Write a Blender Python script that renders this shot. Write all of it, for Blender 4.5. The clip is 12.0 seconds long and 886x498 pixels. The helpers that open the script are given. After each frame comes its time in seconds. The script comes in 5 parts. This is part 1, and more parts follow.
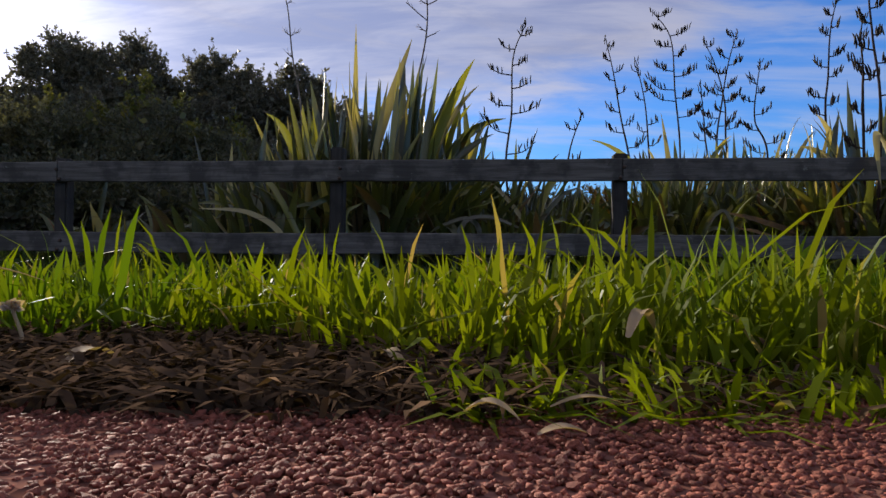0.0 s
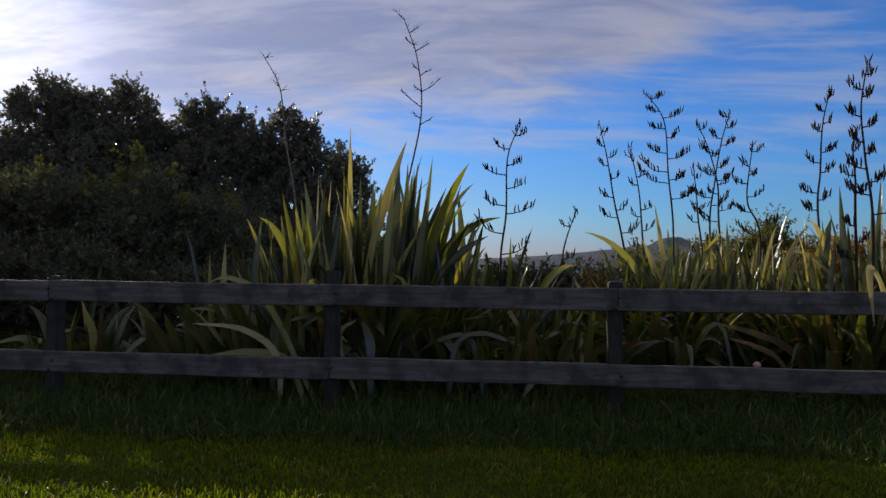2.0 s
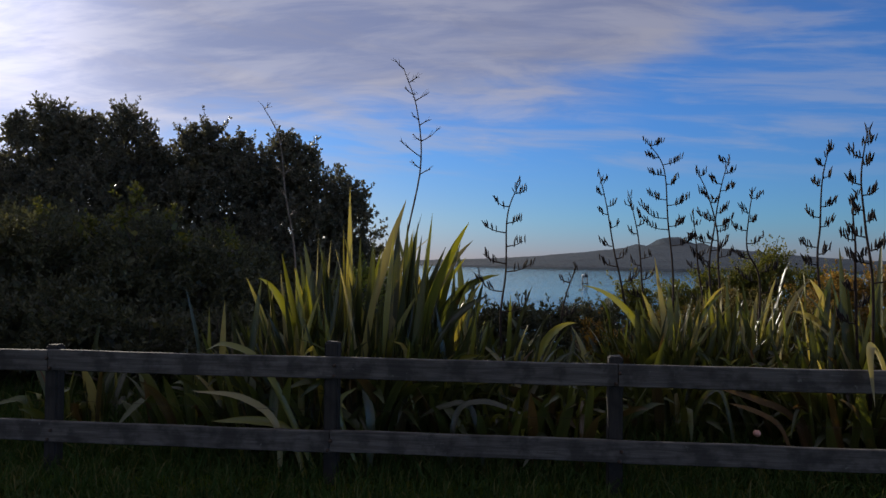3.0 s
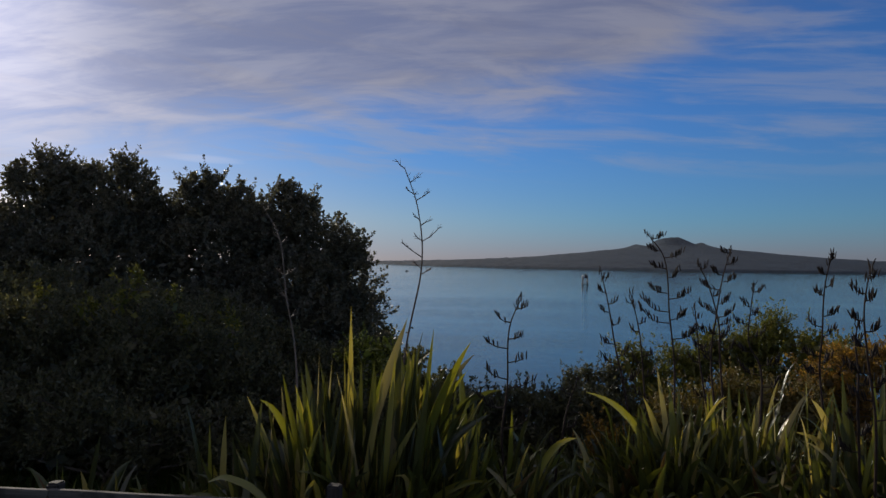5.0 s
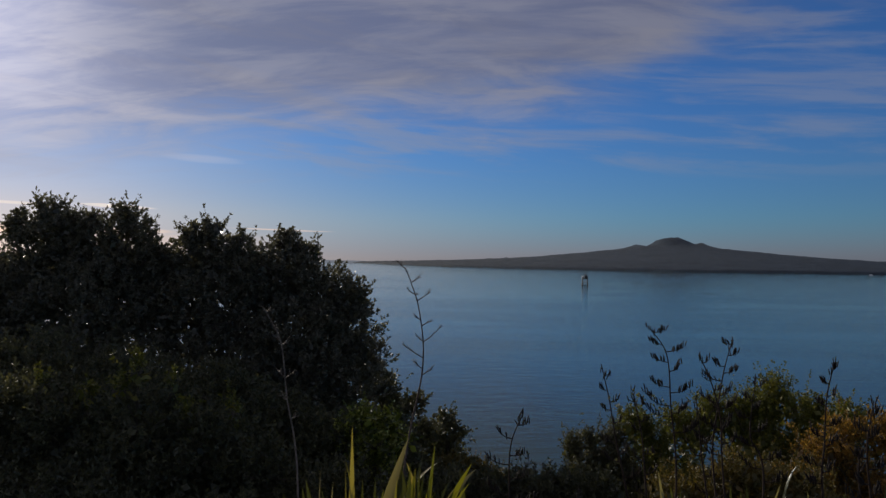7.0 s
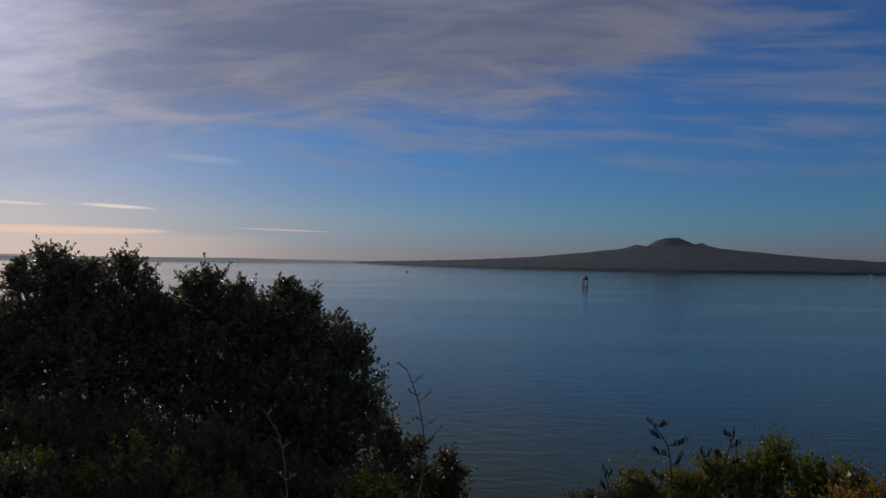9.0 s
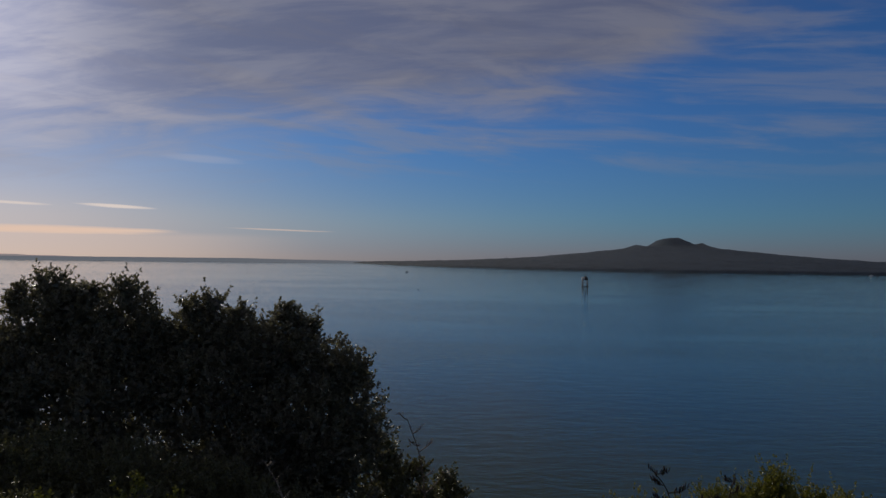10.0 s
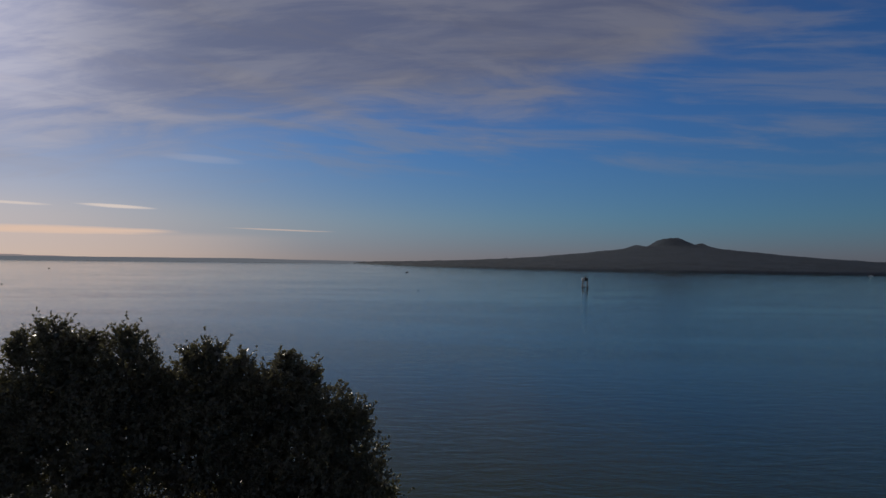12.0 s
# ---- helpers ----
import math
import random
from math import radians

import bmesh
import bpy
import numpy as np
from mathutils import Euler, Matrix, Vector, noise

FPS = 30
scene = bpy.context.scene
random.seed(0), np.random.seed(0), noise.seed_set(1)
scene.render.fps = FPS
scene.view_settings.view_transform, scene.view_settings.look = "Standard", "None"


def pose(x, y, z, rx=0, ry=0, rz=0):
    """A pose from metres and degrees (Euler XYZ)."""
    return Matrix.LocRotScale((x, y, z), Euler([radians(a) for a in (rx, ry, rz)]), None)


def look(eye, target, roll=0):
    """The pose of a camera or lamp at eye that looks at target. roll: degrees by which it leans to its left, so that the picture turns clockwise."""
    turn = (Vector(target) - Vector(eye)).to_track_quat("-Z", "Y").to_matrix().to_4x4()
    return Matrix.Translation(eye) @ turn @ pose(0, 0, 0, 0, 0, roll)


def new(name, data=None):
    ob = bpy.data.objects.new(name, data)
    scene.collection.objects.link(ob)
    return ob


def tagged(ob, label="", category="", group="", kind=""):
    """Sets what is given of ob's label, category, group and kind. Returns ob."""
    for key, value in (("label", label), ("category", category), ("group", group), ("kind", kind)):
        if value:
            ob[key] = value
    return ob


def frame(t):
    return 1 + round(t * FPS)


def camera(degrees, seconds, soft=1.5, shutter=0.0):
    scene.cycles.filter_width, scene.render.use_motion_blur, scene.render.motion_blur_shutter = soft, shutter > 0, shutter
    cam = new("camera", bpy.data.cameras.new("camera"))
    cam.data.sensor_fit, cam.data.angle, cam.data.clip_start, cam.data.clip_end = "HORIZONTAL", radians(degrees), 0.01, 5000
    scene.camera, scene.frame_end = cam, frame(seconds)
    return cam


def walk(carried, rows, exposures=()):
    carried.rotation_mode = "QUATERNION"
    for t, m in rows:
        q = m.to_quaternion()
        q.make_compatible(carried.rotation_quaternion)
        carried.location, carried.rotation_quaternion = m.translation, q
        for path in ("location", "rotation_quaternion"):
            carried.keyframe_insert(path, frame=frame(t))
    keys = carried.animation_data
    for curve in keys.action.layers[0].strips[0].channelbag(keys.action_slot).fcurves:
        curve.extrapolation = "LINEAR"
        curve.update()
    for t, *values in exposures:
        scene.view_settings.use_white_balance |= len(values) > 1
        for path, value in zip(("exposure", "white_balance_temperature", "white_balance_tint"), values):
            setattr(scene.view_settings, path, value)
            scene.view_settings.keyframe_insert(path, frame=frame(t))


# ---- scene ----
cam = camera(66.0, 12.0, soft=1.5)

# ---- the rise of the camera ----
PITCH, LEAN = 0.90, 0.62
HEIGHTS = [(0.0, 0.050, 0.78), (0.1, 0.071, 0.75), (0.2, 0.101, 0.71), (0.3, 0.134, 0.67), (0.5, 0.209, 0.58),
           (1.0, 0.388, 0.36), (1.5, 0.626, 0.20), (2.0, 0.885, 0.10), (2.5, 1.135, 0.04), (3.0, 1.385, 0.0),
           (5.0, 2.385, 0.0), (7.0, 3.385, 0.0), (9.0, 4.385, 0.0), (11.0, 5.385, 0.0), (12.0, 5.885, 0.0)]


def rise_rows():
    rows = []
    for t, z, yaw in HEIGHTS:
        x = 0.04 - 0.016 * min(t, 2.5) - 0.011 * max(0.0, t - 2.5)
        dip = 0.30 * max(0.0, 1.0 - t / 2) ** 2
        a, p = radians(yaw), radians(PITCH - dip)
        eye = Vector((x, 0.0, z))
        way = Vector((-math.sin(a) * math.cos(p), math.cos(a) * math.cos(p), math.sin(p)))
        rows.append((t, look(eye, eye + way, LEAN)))
    return rows


walk(cam, rise_rows(), exposures=[(0.0, 0.60), (1.0, 0.43), (2.5, 0.14), (5.0, -0.34), (7.0, -0.61), (9.0, -0.87), (12.0, -1.02)])

# ---- daylight ----
SUN_AZ, SUN_EL = radians(-36.0), radians(18.5)
SUN_WAY = Vector((math.sin(SUN_AZ) * math.cos(SUN_EL), math.cos(SUN_AZ) * math.cos(SUN_EL), math.sin(SUN_EL)))
SKY = 0.085
SUN = 4.0
CLOUD = 7.9


class Nodes:
    """A short way to write node trees."""

    def __init__(self, tree):
        self.tree = tree
        tree.nodes.clear()

    def add(self, kind, sets=None, **links):
        n = self.tree.nodes.new(kind)
        for key, value in (sets or {}).items():
            if key == "op":
                n.operation = value
            elif key == "blend":
                n.blend_type = value
            elif key == "dtype":
                n.data_type = value
            elif key == "dims":
                n.noise_dimensions = value
            elif key == "feature":
                n.feature = value
            elif key == "clamp":
                n.use_clamp = value
            elif key == "interp":
                n.interpolation_type = value
            elif key == "sky":
                n.sky_type = value
        for key, value in links.items():
            k = int(key[1:]) if key[0] == "i" and key[1:].isdigit() else key.replace("_", " ")
            sock = n.inputs[k]
            if isinstance(value, bpy.types.NodeSocket):
                self.tree.links.new(value, sock)
            else:
                sock.default_value = value
        return n

    def math(self, op, a, b=0.0, clamp=False):
        return self.add("ShaderNodeMath", {"op": op, "clamp": clamp}, i0=a, i1=b).outputs[0]

    def noise(self, vec, scale, detail=3.0, rough=0.5, distort=0.0):
        return self.add("ShaderNodeTexNoise", None, Vector=vec, Scale=scale, Detail=detail, Roughness=rough, Distortion=distort).outputs[0]

    def span(self, v, lo, hi, a=0.0, b=1.0):
        n = self.add("ShaderNodeMapRange", {"interp": "SMOOTHSTEP"}, i0=v, i1=lo, i2=hi, i3=a, i4=b)
        return n.outputs[0]

    def mix(self, fac, a, b, blend="MIX"):
        n = self.add("ShaderNodeMix", {"dtype": "RGBA", "blend": blend}, i0=fac, i6=a, i7=b)
        return n.outputs[2]

    def ramp(self, v, stops):
        n = self.add("ShaderNodeValToRGB", None, Fac=v)
        el = n.color_ramp.elements
        while len(el) < len(stops):
            el.new(0.5)
        for e, (p, c) in zip(el, stops):
            e.position, e.color = p, (*c, 1)
        return n.outputs[0]

    def scaled(self, vec, s):
        return self.add("ShaderNodeMapping", None, Vector=vec, Scale=s).outputs[0]


def rgb(r, g, b):
    return (r, g, b, 1.0)


def make_world():
    w = bpy.data.worlds.new("daylight")
    scene.world = w
    w.use_nodes = True
    n = Nodes(w.node_tree)
    d = n.add("ShaderNodeTexCoord").outputs["Generated"]
    sky = n.add("ShaderNodeTexSky", {"sky": "NISHITA"})
    sky.sun_disc = False
    sky.sun_elevation, sky.sun_rotation = SUN_EL, SUN_AZ
    sky.air_density, sky.dust_density, sky.ozone_density = 1.0, 0.25, 4.0
    sep = n.add("ShaderNodeSeparateXYZ", None, Vector=d)
    x, y, z = sep.outputs
    zz = n.math("ADD", n.math("MAXIMUM", z, 0.0), 0.26)
    flat = n.add("ShaderNodeCombineXYZ", None, X=n.math("DIVIDE", x, zz), Y=n.math("DIVIDE", y, zz), Z=0.0).outputs[0]
    turned = n.add("ShaderNodeMapping", None, Vector=flat, Rotation=(0, 0, radians(16)), Scale=(0.95, 2.3, 1.0)).outputs[0]
    az = n.math("ARCTAN2", x, y)
    big = n.noise(turned, 1.1, 3.0, 0.5, 0.5)
    fine = n.noise(turned, 2.6, 9.0, 0.60, 0.8)
    comb = n.noise(n.scaled(turned, (0.55, 1.3, 1.0)), 4.0, 7.0, 0.65, 0.5)
    puff = n.math("ADD", n.math("MULTIPLY", big, 0.42), n.math("ADD", n.math("MULTIPLY", fine, 0.40), n.math("MULTIPLY", comb, 0.18)))
    # the bank: its lower edge hangs low on one side and lifts away on the other
    edge = n.ramp(n.span(az, -0.62, 0.62), [(0.0, (0.15,) * 3), (0.16, (0.20,) * 3), (0.36, (0.215,) * 3), (0.66, (0.235,) * 3), (0.80, (0.275,) * 3), (0.90, (0.34,) * 3), (1.0, (0.37,) * 3)])
    rise = n.math("SUBTRACT", z, edge)
    cover = n.span(n.math("ADD", n.math("MULTIPLY", n.math("SUBTRACT", puff, 0.5), 0.62), n.span(rise, -0.14, 0.12, -0.19, 0.20)), -0.13, 0.12)
    # long thin clouds low over the sea, each drawn out level: bearing, height, half length, half depth, tilt, body
    low = n.add("ShaderNodeCombineXYZ", None, X=n.math("MULTIPLY", az, 9.0), Y=n.math("MULTIPLY", z, 160.0), Z=0.0).outputs[0]
    fray = n.math("MULTIPLY", n.math("SUBTRACT", n.noise(low, 1.0, 4.0, 0.6), 0.5), 1.6)
    streak = 0.0
    for a0, z0, la, tz, tilt, body in ((-0.53, 0.0330, 0.165, 0.0062, 0.0, 1.0), (-0.575, 0.0655, 0.050, 0.0022, -0.02, 1.0), (-0.445, 0.0660, 0.046, 0.0026, -0.03, 1.0), (-0.235, 0.0400, 0.075, 0.0012, -0.02, 0.55),
                                       (-0.34, 0.135, 0.055, 0.0060, -0.04, 0.12), (-0.43, 0.192, 0.110, 0.0080, -0.055, 0.10), (-0.58, 0.145, 0.10, 0.010, -0.05, 0.10), (-0.60, 0.215, 0.08, 0.007, -0.05, 0.12)):
        da = n.math("SUBTRACT", az, a0)
        dz = n.math("SUBTRACT", n.math("SUBTRACT", z, z0), n.math("MULTIPLY", da, tilt))
        q = n.math("ADD", n.math("POWER", n.math("ABSOLUTE", n.math("DIVIDE", da, la)), 2.0), n.math("POWER", n.math("ABSOLUTE", n.math("DIVIDE", dz, tz)), 2.0))
        lens = n.math("MULTIPLY", n.span(n.math("ADD", q, fray), 0.0, 1.3, 1.0, 0.0), body)
        streak = n.math("MAXIMUM", streak, lens)
    # lit haze under the lowest bank, thinning out to one side
    under = n.math("MULTIPLY", n.math("MULTIPLY", n.span(z, 0.026, 0.036, 1.0, 0.0), n.span(az, -0.46, -0.16, 0.34, 0.0)), n.span(z, -0.01, 0.012, 0.6, 1.0))
    streak = n.math("MAXIMUM", streak, under)
    # light scattered forward round the sun
    s = n.add("ShaderNodeVectorMath", {"op": "DOT_PRODUCT"}, i0=d, i1=tuple(SUN_WAY)).outputs["Value"]
    s = n.math("MAXIMUM", s, 0.0)
    near = n.math("POWER", s, 90.0)
    wide = n.math("POWER", s, 7.0)
    shine = n.math("ADD", n.math("MULTIPLY", near, 2.1), n.math("MULTIPLY", wide, 0.43))
    shine = n.math("ADD", shine, 1.0)
    grain = n.math("ADD", n.math("MULTIPLY", fine, 0.7), n.math("MULTIPLY", comb, 0.3))
    tone = n.mix(n.span(grain, 0.38, 0.62), rgb(0.305, 0.315, 0.445), rgb(0.48, 0.465, 0.545))
    cloud = n.add("ShaderNodeVectorMath", {"op": "SCALE"}, i0=tone, Scale=n.math("MULTIPLY", n.math("MULTIPLY", shine, n.span(z, 0.16, 0.30, 1.32, 1.0)), CLOUD)).outputs[0]
    lit = n.mix(n.span(z, 0.036, 0.062), rgb(1.0, 0.73, 0.58), rgb(0.94, 0.82, 0.76))
    warm = n.add("ShaderNodeVectorMath", {"op": "SCALE"}, i0=lit, Scale=CLOUD * 2.1).outputs[0]
    # clear winter air: deep blue overhead, paler low down
    pale = n.mix(n.span(az, -0.55, 0.45), rgb(0.82, 0.72, 0.88), rgb(0.44, 0.72, 1.06))
    pale = n.mix(n.span(z, 0.0, 0.07), rgb(0.51, 0.58, 0.98), pale)
    deep_blue = n.mix(n.span(az, -0.62, 0.05), rgb(0.74, 0.83, 1.12), rgb(0.46, 0.80, 1.29))
    blue = n.mix(n.span(z, 0.0, 0.22), pale, deep_blue)
    clear = n.mix(1.0, sky.outputs[0], blue, "MULTIPLY")
    # wisps that trail below the bank
    trail = n.add("ShaderNodeCombineXYZ", None, X=n.math("MULTIPLY", az, 3.2), Y=n.math("ADD", n.math("MULTIPLY", z, 26.0), n.math("MULTIPLY", az, 2.6)), Z=3.0).outputs[0]
    wisp = n.span(n.noise(trail, 1.0, 7.0, 0.6, 0.3), 0.46, 0.66)
    wisp = n.math("MULTIPLY", wisp, n.math("MULTIPLY", n.span(z, 0.09, 0.16), n.span(z, 0.30, 0.42, 1.0, 0.3)))
    thin = n.add("ShaderNodeVectorMath", {"op": "SCALE"}, i0=rgb(0.56, 0.57, 0.66)[:3], Scale=n.math("MULTIPLY", shine, CLOUD)).outputs[0]
    c = n.mix(n.math("MULTIPLY", wisp, n.span(az, -0.5, 0.5, 0.50, 0.34)), clear, thin)
    # Out of view overhead the bank is thickened to grey the light and reflections.
    c = n.mix(n.math("MULTIPLY", cover, n.span(z, 0.38, 0.60, 0.80, 0.95)), c, cloud)
    c = n.mix(streak, c, warm)
    bg = n.add("ShaderNodeBackground", None, Color=c, Strength=SKY)
    out = n.add("ShaderNodeOutputWorld")
    n.tree.links.new(bg.outputs[0], out.inputs[0])


make_world()
sun = new("sun", bpy.data.lights.new("sun", "SUN"))
sun.data.energy, sun.data.angle, sun.data.color = SUN, radians(0.6), (1.0, 0.90, 0.76)
sun.matrix_world = look((0, 0, 60), Vector((0, 0, 60)) - SUN_WAY)


# ---- materials ----
def material(name):
    m = bpy.data.materials.new(name)
    m.use_nodes = True
    return m, Nodes(m.node_tree)


def finish(n, shader, disp=None):
    out = n.add("ShaderNodeOutputMaterial")
    n.tree.links.new(shader, out.inputs[0])


def bumped(n, height, strength, distance):
    return n.add("ShaderNodeBump", None, Height=height, Strength=strength, Distance=distance).outputs[0]


def leafy(name, stops, rough, glow, seed="island", spec=0.4, streaks=0.0, dry=None, patchy=False, thru=(1.0, 0.95, 0.35)):
    """Leaf: coloured piece by piece, light passes through it."""
    m, n = material(name)
    if seed == "island":
        r = n.add("ShaderNodeNewGeometry").outputs["Random Per Island"]
    else:
        r = n.add("ShaderNodeObjectInfo").outputs["Random"]
    col = n.ramp(r, stops)
    uv = n.add("ShaderNodeUVMap").outputs[0]
    spot = n.add("ShaderNodeTexCoord").outputs["Object"]
    if streaks:
        lines = n.noise(n.scaled(uv, (26.0, 1.2, 1.0)), 1.0, 3.0)
        col = n.mix(n.span(lines, 0.35, 0.7, 0.0, streaks), col, rgb(0.26, 0.25, 0.07))
        stain = n.noise(spot, 7.0, 4.0, 0.6)
        col = n.mix(n.span(stain, 0.62, 0.78, 0.0, 0.7), col, rgb(0.20, 0.13, 0.05))
    if patchy:
        wear = n.noise(spot, 2.6, 3.0, 0.6)
        col = n.mix(n.span(wear, 0.50, 0.68, 0.0, 0.55), col, rgb(0.25, 0.23, 0.03))
        lush = n.noise(spot, 7.0, 3.0, 0.6)
        col = n.mix(n.span(lush, 0.48, 0.64, 0.0, 0.6), col, rgb(0.050, 0.125, 0.008))
        broad = n.noise(spot, 1.1, 3.0, 0.6)
        col = n.mix(n.span(broad, 0.42, 0.62, 0.0, 0.45), col, rgb(0.060, 0.125, 0.012))
    # brownish foot of the blade, with shade mixed into its colour
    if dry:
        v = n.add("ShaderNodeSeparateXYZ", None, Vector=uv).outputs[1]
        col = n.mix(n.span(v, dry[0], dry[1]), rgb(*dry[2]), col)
    b = n.add("ShaderNodeBsdfPrincipled", None, Base_Color=col, Roughness=rough)
    b.inputs["Specular IOR Level"].default_value = spec
    if streaks:
        n.tree.links.new(bumped(n, n.noise(n.scaled(uv, (40.0, 1.0, 1.0)), 1.0, 2.0), 0.35, 0.002), b.inputs["Normal"])
    t = n.add("ShaderNodeBsdfTranslucent", None, Color=n.mix(1.0, col, rgb(*thru), "MULTIPLY"))
    mx = n.add("ShaderNodeMixShader", None, Fac=glow)
    n.tree.links.new(b.outputs[0], mx.inputs[1])
    n.tree.links.new(t.outputs[0], mx.inputs[2])
    finish(n, mx.outputs[0])
    return m


def wood(name, dark, light, along=0):
    m, n = material(name)
    p = n.add("ShaderNodeTexCoord").outputs["Object"]
    r = n.add("ShaderNodeObjectInfo").outputs["Random"]
    k = [14.0, 14.0, 14.0]
    k[along] = 0.8
    off = n.add("ShaderNodeVectorMath", {"op": "ADD"}, i0=p, i1=n.add("ShaderNodeCombineXYZ", None, X=n.math("MULTIPLY", r, 17.0), Y=0.0, Z=n.math("MULTIPLY", r, 9.0)).outputs[0]).outputs[0]
    grain = n.noise(n.scaled(off, tuple(k)), 3.0, 6.0, 0.65, 0.6)
    blot = n.noise(off, 5.0, 4.0, 0.6)
    lichen = n.noise(off, 26.0, 3.0, 0.6)
    c = n.mix(n.span(grain, 0.3, 0.7), rgb(*dark), rgb(*light))
    c = n.mix(n.span(blot, 0.44, 0.62, 0.0, 0.75), c, rgb(*[v * 0.5 for v in dark]))
    c = n.mix(n.math("MULTIPLY", n.span(lichen, 0.66, 0.74), n.span(blot, 0.4, 0.6, 0.0, 0.3)), c, rgb(0.36, 0.37, 0.30))
    b = n.add("ShaderNodeBsdfPrincipled", None, Base_Color=c, Roughness=0.85)
    n.tree.links.new(bumped(n, grain, 0.6, 0.006), b.inputs["Normal"])
    finish(n, b.outputs[0])
    return m


def plain(name, a, b2, scale, rough=0.8, metal=0.0, bump=0.3, dist=0.01, spec=0.4):
    m, n = material(name)
    p = n.add("ShaderNodeTexCoord").outputs["Object"]
    big = n.noise(p, scale, 4.0, 0.6)
    fine = n.noise(p, scale * 9.0, 4.0, 0.6)
    c = n.mix(n.span(n.math("ADD", n.math("MULTIPLY", big, 0.6), n.math("MULTIPLY", fine, 0.4)), 0.35, 0.65), rgb(*a), rgb(*b2))
    b = n.add("ShaderNodeBsdfPrincipled", None, Base_Color=c, Roughness=rough, Metallic=metal)
    b.inputs["Specular IOR Level"].default_value = spec
    n.tree.links.new(bumped(n, fine, bump, dist), b.inputs["Normal"])
    finish(n, b.outputs[0])
    return m


# Blade feet are brown and painted darker still for the shade low down.
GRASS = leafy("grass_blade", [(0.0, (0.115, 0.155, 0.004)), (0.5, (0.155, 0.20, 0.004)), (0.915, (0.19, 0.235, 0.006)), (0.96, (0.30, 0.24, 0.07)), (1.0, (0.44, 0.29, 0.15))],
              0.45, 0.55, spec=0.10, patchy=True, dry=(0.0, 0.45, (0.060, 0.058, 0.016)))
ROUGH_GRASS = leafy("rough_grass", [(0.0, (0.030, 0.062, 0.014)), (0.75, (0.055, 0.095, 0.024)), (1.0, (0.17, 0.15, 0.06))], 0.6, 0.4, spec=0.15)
STRAW = leafy("dry_straw", [(0.0, (0.36, 0.24, 0.13)), (0.5, (0.48, 0.36, 0.22)), (1.0, (0.28, 0.15, 0.10))], 0.8, 0.3, spec=0.1)
RUST = leafy("rusty_dead_leaf", [(0.0, (0.05, 0.032, 0.02)), (0.6, (0.11, 0.058, 0.03)), (0.9, (0.20, 0.085, 0.04)), (1.0, (0.24, 0.16, 0.08))], 0.6, 0.3, seed="object", streaks=0.2)
WITHERED = leafy("withered_clover", [(0.0, (0.16, 0.085, 0.045)), (0.6, (0.30, 0.18, 0.09)), (1.0, (0.42, 0.31, 0.18))], 0.8, 0.3, spec=0.1)
PALE_PETAL = leafy("withered_petal", [(0.0, (0.42, 0.33, 0.28)), (0.6, (0.60, 0.50, 0.46)), (1.0, (0.35, 0.22, 0.18))], 0.7, 0.4)
LITTER = leafy("leaf_litter", [(0.0, (0.035, 0.024, 0.016)), (0.6, (0.085, 0.055, 0.034)), (0.95, (0.13, 0.08, 0.048)), (1.0, (0.26, 0.16, 0.09))], 0.95, 0.1, spec=0.0)
# Leaf tones spread wide, painting in sunlit and shaded leaves among dead pale ones.
FLAX = leafy("flax_leaf", [(0.0, (0.020, 0.028, 0.015)), (0.44, (0.036, 0.048, 0.022)), (0.62, (0.070, 0.090, 0.022)), (0.80, (0.20, 0.205, 0.030)), (0.93, (0.29, 0.25, 0.07)), (1.0, (0.42, 0.35, 0.20))],
             0.30, 0.34, seed="object", spec=0.9, streaks=0.22, thru=(1.6, 1.45, 0.45))
FLAX_MASS = leafy("flax_foot_leaf", [(0.0, (0.034, 0.050, 0.017)), (0.40, (0.058, 0.078, 0.022)), (0.70, (0.10, 0.118, 0.03)), (0.80, (0.06, 0.038, 0.024)), (0.95, (0.11, 0.058, 0.03)), (1.0, (0.22, 0.14, 0.07))],
                  0.34, 0.28, spec=0.7, streaks=0.25, thru=(1.6, 1.45, 0.5))
STRAW_LEAF = leafy("bleached_flax_leaf", [(0.0, (0.30, 0.25, 0.13)), (1.0, (0.40, 0.34, 0.18))], 0.6, 0.3, seed="object", streaks=0.3)
# Greys lifted past the leaf's own tone, standing in for pale glare over the trees.
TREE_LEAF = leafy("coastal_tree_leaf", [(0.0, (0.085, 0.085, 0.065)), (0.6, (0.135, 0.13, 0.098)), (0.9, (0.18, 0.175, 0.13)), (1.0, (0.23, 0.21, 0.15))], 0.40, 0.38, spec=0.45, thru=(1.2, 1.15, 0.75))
SHRUB_LEAF = leafy("shrub_leaf", [(0.0, (0.08, 0.095, 0.025)), (0.6, (0.15, 0.16, 0.04)), (1.0, (0.28, 0.25, 0.07))], 0.42, 0.45)
OLIVE_LEAF = leafy("olive_brown_shrub_leaf", [(0.0, (0.075, 0.070, 0.028)), (0.5, (0.13, 0.11, 0.040)), (0.85, (0.15, 0.12, 0.045)), (1.0, (0.22, 0.15, 0.06))], 0.5, 0.34, spec=0.3, thru=(1.3, 1.15, 0.5))
GOLD_LEAF = leafy("golden_shrub_leaf", [(0.0, (0.08, 0.065, 0.025)), (0.5, (0.19, 0.115, 0.035)), (0.85, (0.36, 0.21, 0.055)), (1.0, (0.52, 0.34, 0.09))], 0.6, 0.46, thru=(1.4, 1.3, 0.6))
